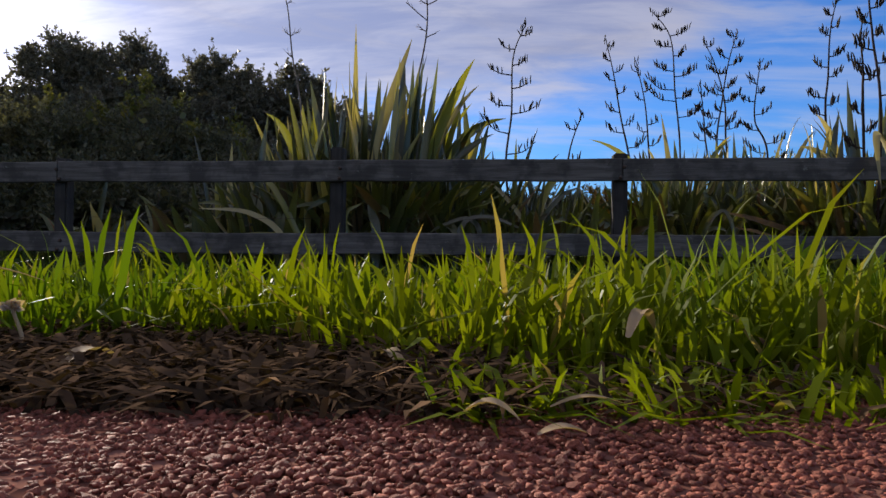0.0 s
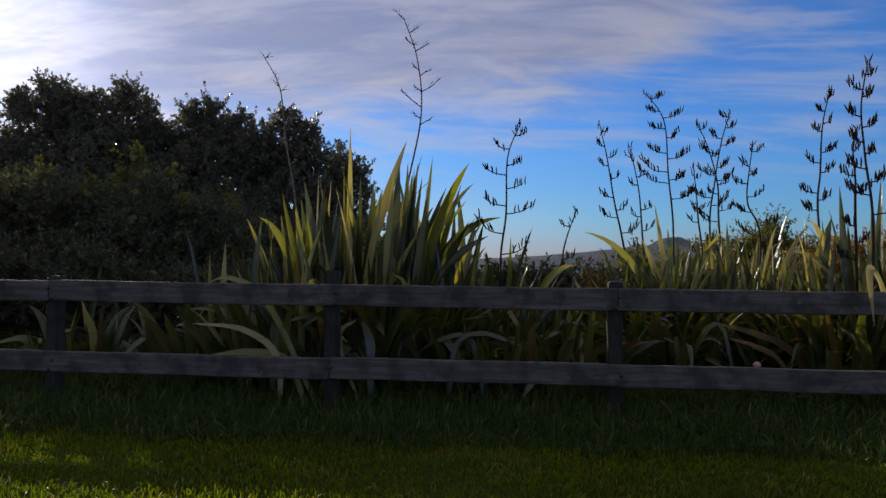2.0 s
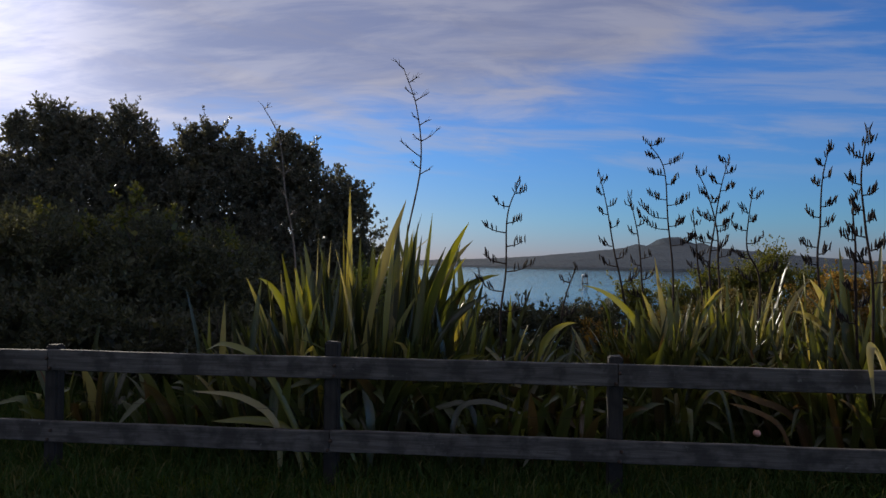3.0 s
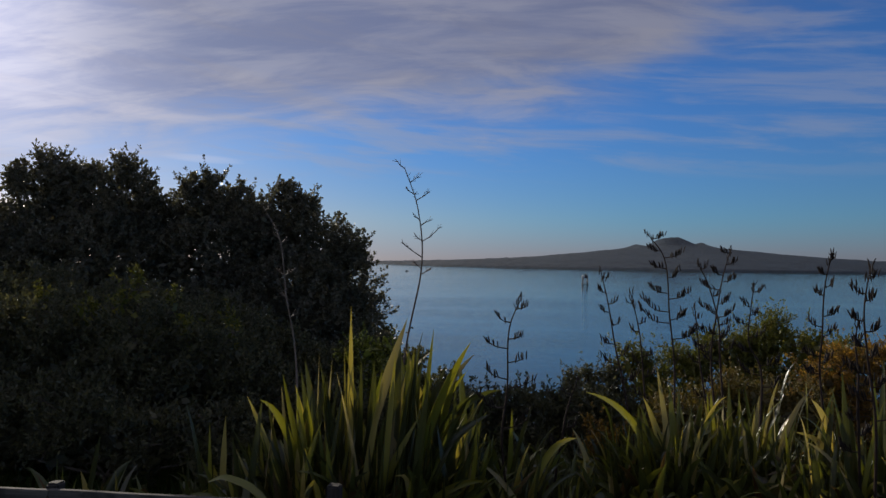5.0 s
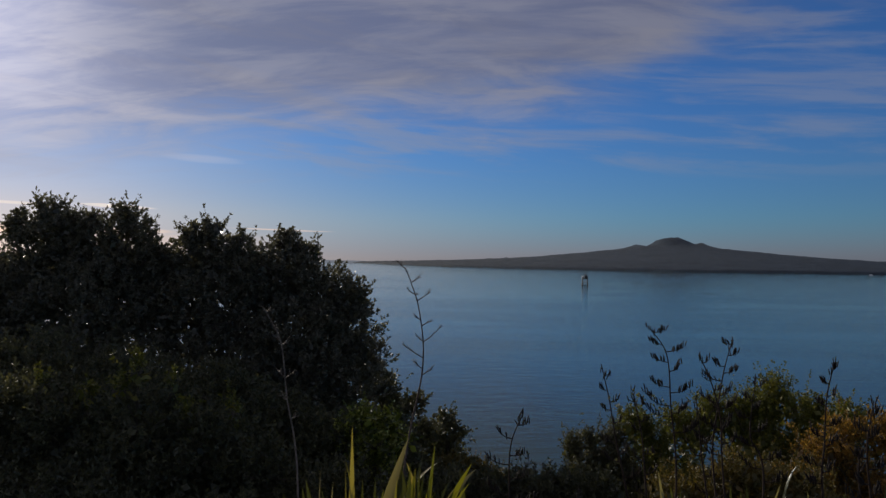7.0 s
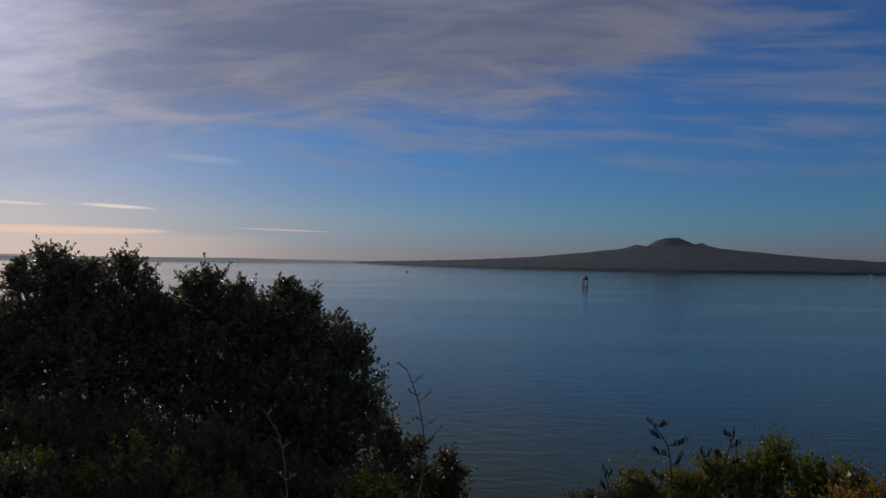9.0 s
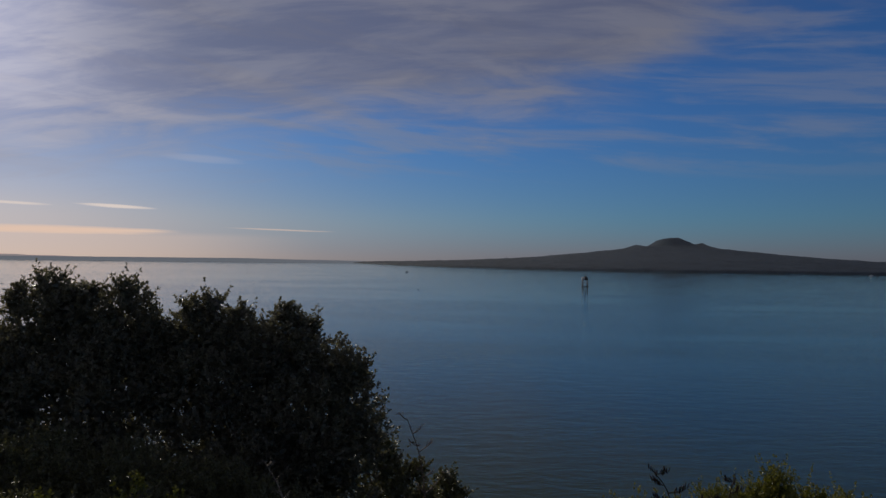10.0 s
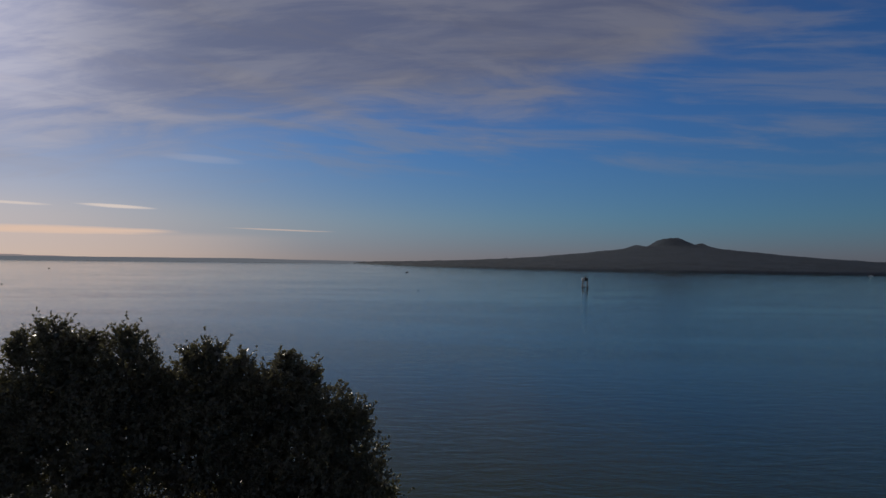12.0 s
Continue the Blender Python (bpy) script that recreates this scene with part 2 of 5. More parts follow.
# Sunlight on a shrub that stands in shade, put into its leaf colours.
SUN_TONED_LEAF = leafy("sun_toned_leaf", [(0.0, (0.06, 0.075, 0.018)), (0.5, (0.14, 0.16, 0.03)), (0.85, (0.32, 0.34, 0.07)), (1.0, (0.65, 0.62, 0.30))], 0.35, 0.45, spec=0.6, thru=(1.3, 1.3, 0.5))
DARK_LEAF = leafy("dark_shrub_leaf", [(0.0, (0.062, 0.066, 0.042)), (0.7, (0.11, 0.112, 0.068)), (1.0, (0.18, 0.17, 0.08))], 0.45, 0.36, spec=0.4, thru=(1.0, 0.95, 0.5))
BARK = plain("grey_bark", (0.06, 0.05, 0.04), (0.16, 0.13, 0.10), 6.0, 0.9, 0.0, 0.7, 0.03)
STEM = plain("flower_stem", (0.020, 0.014, 0.012), (0.055, 0.036, 0.028), 14.0, 0.8, spec=0.15)
PALE_STEM = plain("pale_dry_stem", (0.055, 0.038, 0.032), (0.14, 0.10, 0.08), 14.0, 0.8)
LIGHT_STEM = plain("light_brown_stem", (0.13, 0.10, 0.08), (0.27, 0.22, 0.17), 14.0, 0.7)
POD = plain("black_seed_pod", (0.013, 0.010, 0.009), (0.040, 0.026, 0.02), 30.0, 0.6, spec=0.2)
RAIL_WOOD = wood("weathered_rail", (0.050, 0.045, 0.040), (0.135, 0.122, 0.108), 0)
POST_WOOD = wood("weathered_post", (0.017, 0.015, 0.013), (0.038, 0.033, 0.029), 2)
IRON = plain("rusted_iron", (0.05, 0.035, 0.03), (0.12, 0.08, 0.06), 60.0, 0.6, 0.6)
SCORIA = plain("scoria_chip", (0.11, 0.034, 0.022), (0.38, 0.122, 0.080), 260.0, 0.65, 0.0, 0.5, 0.002, 0.14)
# Forest pushed to slate blue: the haze of distance is put into the colour.
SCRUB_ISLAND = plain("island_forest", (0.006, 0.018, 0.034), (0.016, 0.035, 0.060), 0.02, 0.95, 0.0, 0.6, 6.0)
PINK = plain("faded_pink", (0.55, 0.26, 0.20), (0.68, 0.38, 0.32), 30.0, 0.5)
WHITE = plain("white_marine_paint", (0.7, 0.7, 0.68), (0.8, 0.8, 0.78), 1.0, 0.5)
DARK_PAINT = plain("dark_marine_paint", (0.05, 0.05, 0.055), (0.12, 0.10, 0.09), 1.0, 0.6)
PILE_PAINT = plain("faded_pile_paint", (0.20, 0.17, 0.15), (0.34, 0.30, 0.27), 1.0, 0.7)


def ground_material():
    m, n = material("turf_and_soil")
    p = n.add("ShaderNodeTexCoord").outputs["Object"]
    big = n.noise(p, 1.3, 4.0)
    fine = n.noise(p, 40.0, 5.0, 0.65)
    turf = n.mix(n.span(big, 0.35, 0.7), rgb(0.033, 0.050, 0.008), rgb(0.056, 0.072, 0.012))
    c = n.mix(n.span(fine, 0.45, 0.65), turf, rgb(0.046, 0.046, 0.016))
    b = n.add("ShaderNodeBsdfPrincipled", None, Base_Color=c, Roughness=1.0)
    b.inputs["Specular IOR Level"].default_value = 0.0
    n.tree.links.new(bumped(n, fine, 0.8, 0.02), b.inputs["Normal"])
    finish(n, b.outputs[0])
    return m


def path_material():
    m, n = material("scoria_path")
    p = n.add("ShaderNodeTexCoord").outputs["Object"]
    cell = n.add("ShaderNodeTexVoronoi", None, Vector=p, Scale=160.0)
    big = n.noise(p, 9.0, 4.0)
    c = n.mix(n.span(big, 0.3, 0.7), rgb(0.14, 0.066, 0.052), rgb(0.25, 0.125, 0.10))
    tone = n.add("ShaderNodeSeparateXYZ", None, Vector=cell.outputs["Color"]).outputs[0]
    c = n.mix(n.span(tone, 0.2, 0.9, 0.0, 0.6), c, rgb(0.06, 0.022, 0.017))
    b = n.add("ShaderNodeBsdfPrincipled", None, Base_Color=c, Roughness=1.0)
    b.inputs["Specular IOR Level"].default_value = 0.0
    n.tree.links.new(bumped(n, cell.outputs["Distance"], 0.8, 0.004), b.inputs["Normal"])
    finish(n, b.outputs[0])
    return m


def sea_material():
    m, n = material("sea_water")
    p = n.add("ShaderNodeTexCoord").outputs["Object"]
    ripple = n.noise(n.scaled(p, (0.28, 1.0, 1.0)), 1.6, 4.0, 0.6, 0.6)
    swell = n.noise(n.scaled(p, (0.40, 1.0, 1.0)), 0.34, 5.0, 0.60, 0.5)
    slick = n.noise(n.scaled(p, (0.3, 1.0, 1.0)), 0.012, 5.0, 0.6, 0.8)
    h = n.math("ADD", n.math("MULTIPLY", ripple, 0.22), n.math("MULTIPLY", swell, 0.78))
    c = n.mix(n.span(slick, 0.4, 0.62), rgb(0.013, 0.029, 0.005), rgb(0.014, 0.032, 0.006))
    b = n.add("ShaderNodeBsdfPrincipled", None, Base_Color=c, IOR=1.33,
              Roughness=n.span(slick, 0.42, 0.6, 0.08, 0.06))
    b.inputs["Specular IOR Level"].default_value = 0.42
    n.tree.links.new(bumped(n, h, n.span(slick, 0.42, 0.6, 0.66, 0.40), 0.29), b.inputs["Normal"])
    finish(n, b.outputs[0])
    return m


TURF, PATH, SEA = ground_material(), path_material(), sea_material()


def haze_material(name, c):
    """Land so far off that only the lit air before it is seen; that haze is painted as a flat glow."""
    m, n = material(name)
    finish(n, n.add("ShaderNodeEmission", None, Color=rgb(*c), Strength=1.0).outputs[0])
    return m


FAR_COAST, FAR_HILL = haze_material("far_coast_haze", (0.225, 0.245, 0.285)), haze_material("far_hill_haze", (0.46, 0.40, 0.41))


# ---- mesh helpers ----
def part(name, bm, mat, parent=None, label="", smooth=True):
    """Links a bmesh as one mesh object, under parent where there is one."""
    me = bpy.data.meshes.new(name)
    bm.to_mesh(me)
    bm.free()
    me.materials.append(mat)
    if smooth:
        me.shade_smooth()
    ob = new(name, me)
    ob.parent = parent
    if label:
        ob["label"] = label
    return ob


def mesh_of(name, co, faces, mat, uv=None, smooth=False):
    """A mesh from arrays: vertices (n, 3), faces (m, k), uv per vertex (n, 2)."""
    co, faces = np.asarray(co, dtype=np.float32), np.asarray(faces, dtype=np.int32)
    me = bpy.data.meshes.new(name)
    me.vertices.add(len(co))
    me.vertices.foreach_set("co", co.ravel())
    me.loops.add(faces.size)
    me.loops.foreach_set("vertex_index", faces.ravel())
    me.polygons.add(len(faces))
    me.polygons.foreach_set("loop_start", np.arange(len(faces), dtype=np.int32) * faces.shape[1])
    if uv is not None:
        layer = me.uv_layers.new(name="UVMap")
        layer.data.foreach_set("uv", np.asarray(uv, dtype=np.float32)[faces.ravel()].ravel())
    me.update(calc_edges=True)
    me.materials.append(mat)
    if smooth:
        me.shade_smooth()
    return me


def holder(name, at, label, category, group=""):
    ob = new(name)
    ob.location = at
    ob.empty_display_size = 0.1
    return tagged(ob, label, category, group)


def box(bm, sx, sy, sz, at=(0, 0, 0), bevel=0.0):
    geo = bmesh.ops.create_cube(bm, size=1.0, matrix=Matrix.Translation(at) @ Matrix.Diagonal((sx, sy, sz, 1)))
    if bevel:
        edges = list({e for v in geo["verts"] for e in v.link_edges})
        bmesh.ops.bevel(bm, geom=edges, offset=bevel, segments=2, affect="EDGES")


def glide(points, steps):
    """A smooth line through points."""
    p = [2 * points[0] - points[1], *points, 2 * points[-1] - points[-2]]
    out = []
    for i in range(1, len(p) - 2):
        for k in range(steps):
            u = k / steps
            a, b, c, d = p[i - 1], p[i], p[i + 1], p[i + 2]
            out.append(0.5 * (2 * b + (c - a) * u + (2 * a - 5 * b + 4 * c - d) * u * u + (3 * b - a - 3 * c + d) * u ** 3))
    return out + [points[-1]]


def tube(bm, line, r0, r1, sides=6):
    """A tapering round rod along a line."""
    rings = []
    for i, p in enumerate(line):
        a, b = line[max(i - 1, 0)], line[min(i + 1, len(line) - 1)]
        t = (b - a).normalized()
        u = t.cross(Vector((0.3, 1, 0.1))).normalized()
        v = t.cross(u)
        r = r0 + (r1 - r0) * i / (len(line) - 1)
        rings.append([bm.verts.new(p + r * (math.cos(k * math.tau / sides) * u + math.sin(k * math.tau / sides) * v)) for k in range(sides)])
    for a, b in zip(rings, rings[1:]):
        for k in range(sides):
            bm.faces.new((a[k], a[(k + 1) % sides], b[(k + 1) % sides], b[k]))
    bm.faces.new(rings[0][::-1])
    bm.faces.new(rings[-1])


# ---- the land, the path and the sea ----
SEA_Z = -26.0
EDGE = 0.206


def land(x, y):
    """Height of the ground: a lawn that falls gently, then a bank down to the sea."""
    y = np.asarray(y, dtype=float)
    z = -0.043 * np.clip(y - 0.1, 0, 5.0) + 0.03 * np.clip(y - 5.2, 0, 3.4)
    s = np.clip(y - 8.6, 0, None)
    return z - 0.055 * s ** 1.75 * (s < 26) - (s >= 26) * (0.055 * 26 ** 1.75 + 0.9 * (s - 26))


def make_land():
    ys = np.unique(np.concatenate([np.array([-2500.0, -1000, -400, -150]), np.linspace(-60, -2, 15), np.linspace(-2, EDGE, 5), np.linspace(EDGE, 7, 60), np.linspace(7, 50, 60)]))
    xs = np.unique(np.concatenate([np.array([-2500.0, -1000, -400, -200]), np.linspace(-120, -8, 16), np.linspace(-8, 8, 90), np.linspace(8, 120, 16), np.array([200.0, 400, 1000, 2500])]))
    gx, gy = np.meshgrid(xs, ys)
    wob = 0.012 * np.sin(gx * 3.1 + 1.0) * np.sin(gy * 2.3) * (gy > 0.4)
    co = np.stack([gx, gy, land(gx, gy) + wob], -1).reshape(-1, 3)
    w, h = len(xs), len(ys)
    i = np.arange(w * h).reshape(h, w)
    f = np.stack([i[:-1, :-1], i[:-1, 1:], i[1:, 1:], i[1:, :-1]], -1).reshape(-1, 4)
    ob = new("ground", mesh_of("ground", co, f, TURF, smooth=True))
    tagged(ob, "mown lawn falling gently to a bank above the sea", "lawn", kind="structure")


def make_path():
    bm = bmesh.new()
    xs, ys = np.concatenate([np.linspace(-30, -3.2, 50), np.linspace(-3, 3, 121), np.linspace(3.2, 30, 50)]), np.linspace(-1.6, EDGE, 40)
    grid = [[bm.verts.new((x, y + (0.012 * math.sin(9 * x) + 0.008 * math.sin(31 * x + 1) if j == len(ys) - 1 else 0), 0.004 + 0.0015 * noise.noise((x * 40, y * 40, 0)))) for x in xs] for j, y in enumerate(ys)]
    for a, b in zip(grid, grid[1:]):
        for k in range(len(xs) - 1):
            bm.faces.new((a[k], a[k + 1], b[k + 1], b[k]))
    ob = part("path", bm, PATH)
    return tagged(ob, "red-brown scoria chip path beside the lawn", "path", kind="structure")


def make_sea():
    bm = bmesh.new()
    xs, ys = np.linspace(-4200, 4200, 13), np.array([20.0, 60, 150, 400, 900, 1800, 3000, 4200, 4940])
    grid = [[bm.verts.new((x, y, SEA_Z)) for x in xs] for y in ys]
    for a, b in zip(grid, grid[1:]):
        for k in range(len(xs) - 1):
            bm.faces.new((a[k], a[k + 1], b[k + 1], b[k]))
    ob = part("water", bm, SEA)
    tagged(ob, "calm blue-grey sea with fine ripples and slicks", "sea", kind="structure")


def make_island():
    top = Vector((1211.0, 3600.0))
    xs = np.linspace(-640, 3600, 700)
    vs = np.linspace(0, 1, 44) ** 1.3
    shore = np.interp(xs, [-640, -300, 38, 419, 717, 1250, 2000, 3600], [4890, 3700, 2880, 2340, 2080, 1970, 2000, 2400])
    co = []
    for v in vs:
        for x, s in zip(xs, shore):
            y = s + (4900 - s) * v
            r = math.hypot((x - top.x) * (1.14 if x > top.x else 1.0), (y - top.y) * 0.75)
            h = 112 / (1 + (r / 640) ** 2)
            dx, dy = x - top.x, (y - top.y) * 0.6
            h += 45 * math.exp(-(((dx + 8) / 88) ** 4 + (dy / 90) ** 2)) + 24 * math.exp(-(((dx - 145) / 34) ** 2 + (dy / 80) ** 2)) + 17 * math.exp(-(((dx + 190) / 34) ** 2 + (dy / 80) ** 2))
            h *= min(1.0, ((y - s) / 420.0)) ** 0.55
            lump = noise.fractal((x / 70, y / 70, 3.0), 0.8, 2.0, 5) * 3.2 + noise.noise((x / 17, y / 40, 8.0)) * 3.0
            co.append((x, y, SEA_Z - 2 + max(0.0, h + lump * min(1, (y - s) / 60.0)) + (4 if v > 0 else 0)))
    w, hgt = len(xs), len(vs)
    i = np.arange(w * hgt).reshape(hgt, w)
    f = np.stack([i[:-1, :-1], i[:-1, 1:], i[1:, 1:], i[1:, :-1]], -1).reshape(-1, 4)
    ob = holder("volcanic_island", (top.x, top.y, SEA_Z), "dark forested volcanic island with a low summit cone", "island")
    co = np.array(co) - np.array([top.x, top.y, SEA_Z])
    mid = co[f].mean(1)
    high = np.hypot(mid[:, 0], mid[:, 1] * 0.7) < 240
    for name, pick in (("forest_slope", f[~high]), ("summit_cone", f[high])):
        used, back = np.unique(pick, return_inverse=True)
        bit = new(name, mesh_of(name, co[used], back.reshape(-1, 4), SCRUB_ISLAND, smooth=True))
        bit.parent = ob


def far_land(y, x0, x1, high, mat, label):
    """A low line of land along the horizon; high: its height at a place along it."""
    bm = bmesh.new()
    xs = np.linspace(x0, x1, 140)
    lo = [bm.verts.new((x, y - 12, SEA_Z - 1)) for x in xs]
    hi = [bm.verts.new((x, y, SEA_Z + max(0.5, high(x)))) for x in xs]
    bk = [bm.verts.new((x, y + 20, SEA_Z - 1)) for x in xs]
    for a, b in ((lo, hi), (hi, bk)):
        for k in range(len(xs) - 1):
            bm.faces.new((a[k], a[k + 1], b[k + 1], b[k]))
    tagged(part("backdrop", bm, mat), label, "backdrop", kind="structure")


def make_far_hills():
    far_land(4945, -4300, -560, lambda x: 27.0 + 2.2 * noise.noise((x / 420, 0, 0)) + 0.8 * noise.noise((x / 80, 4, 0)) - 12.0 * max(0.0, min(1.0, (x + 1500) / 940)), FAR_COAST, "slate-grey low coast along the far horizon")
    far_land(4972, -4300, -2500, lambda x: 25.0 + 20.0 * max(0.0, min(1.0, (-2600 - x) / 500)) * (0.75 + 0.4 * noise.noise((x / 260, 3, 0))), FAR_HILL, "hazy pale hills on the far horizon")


make_land()
path_ob = make_path()
make_sea()
make_island()
make_far_hills()

# ---- the post and rail fence ----
def fence_y(x):
    return 4.64 - 0.10 * x


FENCE_TURN = math.atan(-0.10)


def make_fence():
    fence = holder("fence", (0, fence_y(0), land(0, fence_y(0))), "weathered grey timber post and rail fence on the lawn", "fence")
    base = fence.location.copy()
    rnd = random.Random(4)
    posts = [-6.85, -4.85, -2.83, -0.77, 1.16, 3.13, 5.1, 7.05]

    def put(ob, x, z, off=0.0, tilt=0.0):
        ob.location = Vector((x, fence_y(x) + off, z)) - base
        ob.rotation_euler = (0, tilt, FENCE_TURN)
        return ob

    for k, x in enumerate(posts):
        bm = bmesh.new()
        tall = [0.06, 0.06, 0.045, 0.115, 0.062, 0.08, 0.06, 0.06][k]
        low = -0.55
        box(bm, 0.098, 0.10, 0.69 + tall - low, (0, 0, (0.69 + tall + low) / 2), 0.012)
        for v in bm.verts:
            v.co.x += rnd.uniform(-0.003, 0.003)
            v.co.y += rnd.uniform(-0.003, 0.003)
            if v.co.z > 0.6:
                v.co.z += v.co.x * rnd.uniform(-0.1, 0.1)
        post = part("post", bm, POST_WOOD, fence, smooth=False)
        put(post, x, 0.0, 0.078)
        for z, dz in ((0.615, 0.035), (0.615, -0.035), (0.105, 0.03), (0.105, -0.035)):
            bb = bmesh.new()
            bmesh.ops.create_cone(bb, cap_ends=True, segments=10, radius1=0.014, radius2=0.010, depth=0.012, matrix=Matrix.Rotation(radians(90), 4, "X"))
            bolt = part("bolt", bb, IRON, fence)
            put(bolt, x + rnd.uniform(-0.03, 0.03), z + dz, -0.026)
    # the boards: each spans two bays, butted on the posts
    rows = ((0.707, 0.148, [-6.85, -2.83, 1.16, 5.1, 7.05]), (0.206, 0.147, [-6.85, -4.85, -0.77, 3.13, 7.05]))
    for top, high, joints in rows:
        for a, b in zip(joints, joints[1:]):
            n = 24
            wide = (b - a) / math.cos(FENCE_TURN) - 0.006
            bm = bmesh.new()
            rings = []
            for i in range(n + 1):
                u = -wide / 2 + wide * i / n
                sag = 0.006 * noise.noise((u * 1.7 + a, top, 0)) + rnd.uniform(-0.0012, 0.0012)
                t = top + sag
                c = 0.006
                prof = ((-0.02, -high + c), (-0.02 + c, -high), (0.022 - c, -high), (0.022, -high + c), (0.022, -c), (0.022 - c, 0), (-0.02 + c, 0), (-0.02, -c))
                rings.append([bm.verts.new((u, y + rnd.uniform(-0.001, 0.001), t - (top - high / 2) + z)) for y, z in prof])
            for r, s in zip(rings, rings[1:]):
                for k in range(8):
                    bm.faces.new((r[k], s[k], s[(k + 1) % 8], r[(k + 1) % 8]))
            bm.faces.new(rings[0])
            bm.faces.new(rings[-1][::-1])
            bmesh.ops.recalc_face_normals(bm, faces=bm.faces)
            rail = part("rail", bm, RAIL_WOOD, fence, smooth=False)
            drop = -0.006 if top < 0.3 and b < 0 else 0.0
            put(rail, (a + b) / 2, top - high / 2 + drop, 0.0, 0.002 if drop else 0.0)
    for z in (0.31,):
        bm = bmesh.new()
        line = [Vector((-7.0 + 14 * i / 40, 0, 0.004 * math.sin(i * 1.1))) for i in range(41)]
        tube(bm, line, 0.0013, 0.0013, 5)
        wire = part("wire", bm, IRON, fence)
        put(wire, 0.0, z, 0.134)


make_fence()

# ---- flax ----
def blade(line, width, face, turn, rnd, tail=None, keel=None):
    """The sword blade along a line: keeled, widest past the middle, drawn out to a point. face: the way its flat side looks before turn."""
    n = len(line) - 1
    wave, keel, tail = rnd.uniform(-0.35, 0.35), keel or rnd.uniform(0.45, 1.1), tail or rnd.uniform(0.28, 0.48)
    co, uv = [], []
    for i, p in enumerate(line):
        s = i / n
        tang = (line[min(i + 1, n)] - line[max(i - 1, 0)]).normalized()
        side = tang.cross(face).normalized()
        nor = side.cross(tang)
        a = turn + wave * s
        w, up = side * math.cos(a) + nor * math.sin(a), nor * math.cos(a) - side * math.sin(a)
        half = 0.5 * width * (0.55 + 0.45 * min(1.0, s / 0.5)) * (1 - max(0.0, (s - 1 + tail) / tail) ** 1.7) + 0.001
        fold = half * keel * (1.0 - 0.5 * s)
        for k in (-1, 0, 1):
            co.append(tuple(p + w * half * k + up * fold * abs(k)))
            uv.append((0.5 + 0.5 * k, s))
    f = []
    for i in range(n):
        a = 3 * i
        f += [(a, a + 1, a + 4, a + 3), (a + 1, a + 2, a + 5, a + 4)]
    return co, f, uv


def put_leaf(mesh, parent, mat=None, label=""):
    ob = new("leaf", mesh_of("leaf", mesh[0], mesh[1], mat or FLAX, mesh[2], smooth=True))
    ob.parent = parent
    if label:
        ob["label"] = label
    return ob


def flax_line(base, az, lean, length, droop, rnd, at, kink=0.0):
    """The run of a leaf that leans and bends over, some of them snapped. It keeps behind the fence."""
    away = length * math.sin(min(1.5, lean + 0.6 * droop))
    if at.y + base[1] + away * math.cos(az) < fence_y(at.x + base[0] + away * math.sin(az)) + 0.16:
        az = math.pi - az
    n, p, line = 14, Vector(base), [Vector(base)]
    snap, fall = (rnd.uniform(0.45, 0.85), rnd.uniform(0.7, 1.9)) if rnd.random() < kink else (2.0, 0.0)
    sway = rnd.uniform(-0.3, 0.3)
    for i in range(1, n + 1):
        s = i / n
        th = lean + droop * s ** 2.2 + fall * max(0.0, min(1.0, (s - snap) * 9.0))
        d = Vector((math.sin(az + sway * s), math.cos(az + sway * s), 0))
        p = p + (length / n) * (d * math.sin(th) + Vector((0, 0, math.cos(th))))
        line.append(p)
    return line


def standing_leaf(bush, y, foot, tip_x, tip_z, bow, width, rnd):
    """A leaf that stands out of its bush: from its foot it rises and bows over to the tip."""
    base = bush.location
    a, c = Vector((foot - base.x, y - base.y, 0)), Vector((tip_x - base.x, y - base.y + rnd.uniform(-0.15, 0.15), tip_z - base.z))
    b = Vector((a.x + (c.x - a.x) * (0.5 - 0.5 * bow), (a.y + c.y) / 2, c.z * (0.5 + 0.58 * bow)))
    line = [a * (1 - u) ** 2 + b * 2 * u * (1 - u) + c * u * u for u in [i / 14 for i in range(15)]]
    return put_leaf(blade(line, 0.76 * width, Vector((rnd.uniform(-0.7, 0.7), -1, rnd.uniform(-0.1, 0.5))), rnd.uniform(-1.35, 1.35), rnd, rnd.uniform(0.30, 0.42)), bush, *((STRAW_LEAF, "bleached dead leaf") if rnd.random() < 0.09 else ()))


def strap_leaf(bush, y, pts, width, mat=None, label="", seed=1, back=0.05):
    """A strap leaf that arches over low down. pts: x, z along it."""
    rnd = random.Random(seed)
    line = glide([Vector((x, y + back * k, z)) - bush.location for k, (x, z) in enumerate(pts)], 5)
    return put_leaf(blade(line, width, Vector((0, -0.8, 0.7)), rnd.uniform(-0.4, 0.4), rnd, 0.4), bush, mat, label)


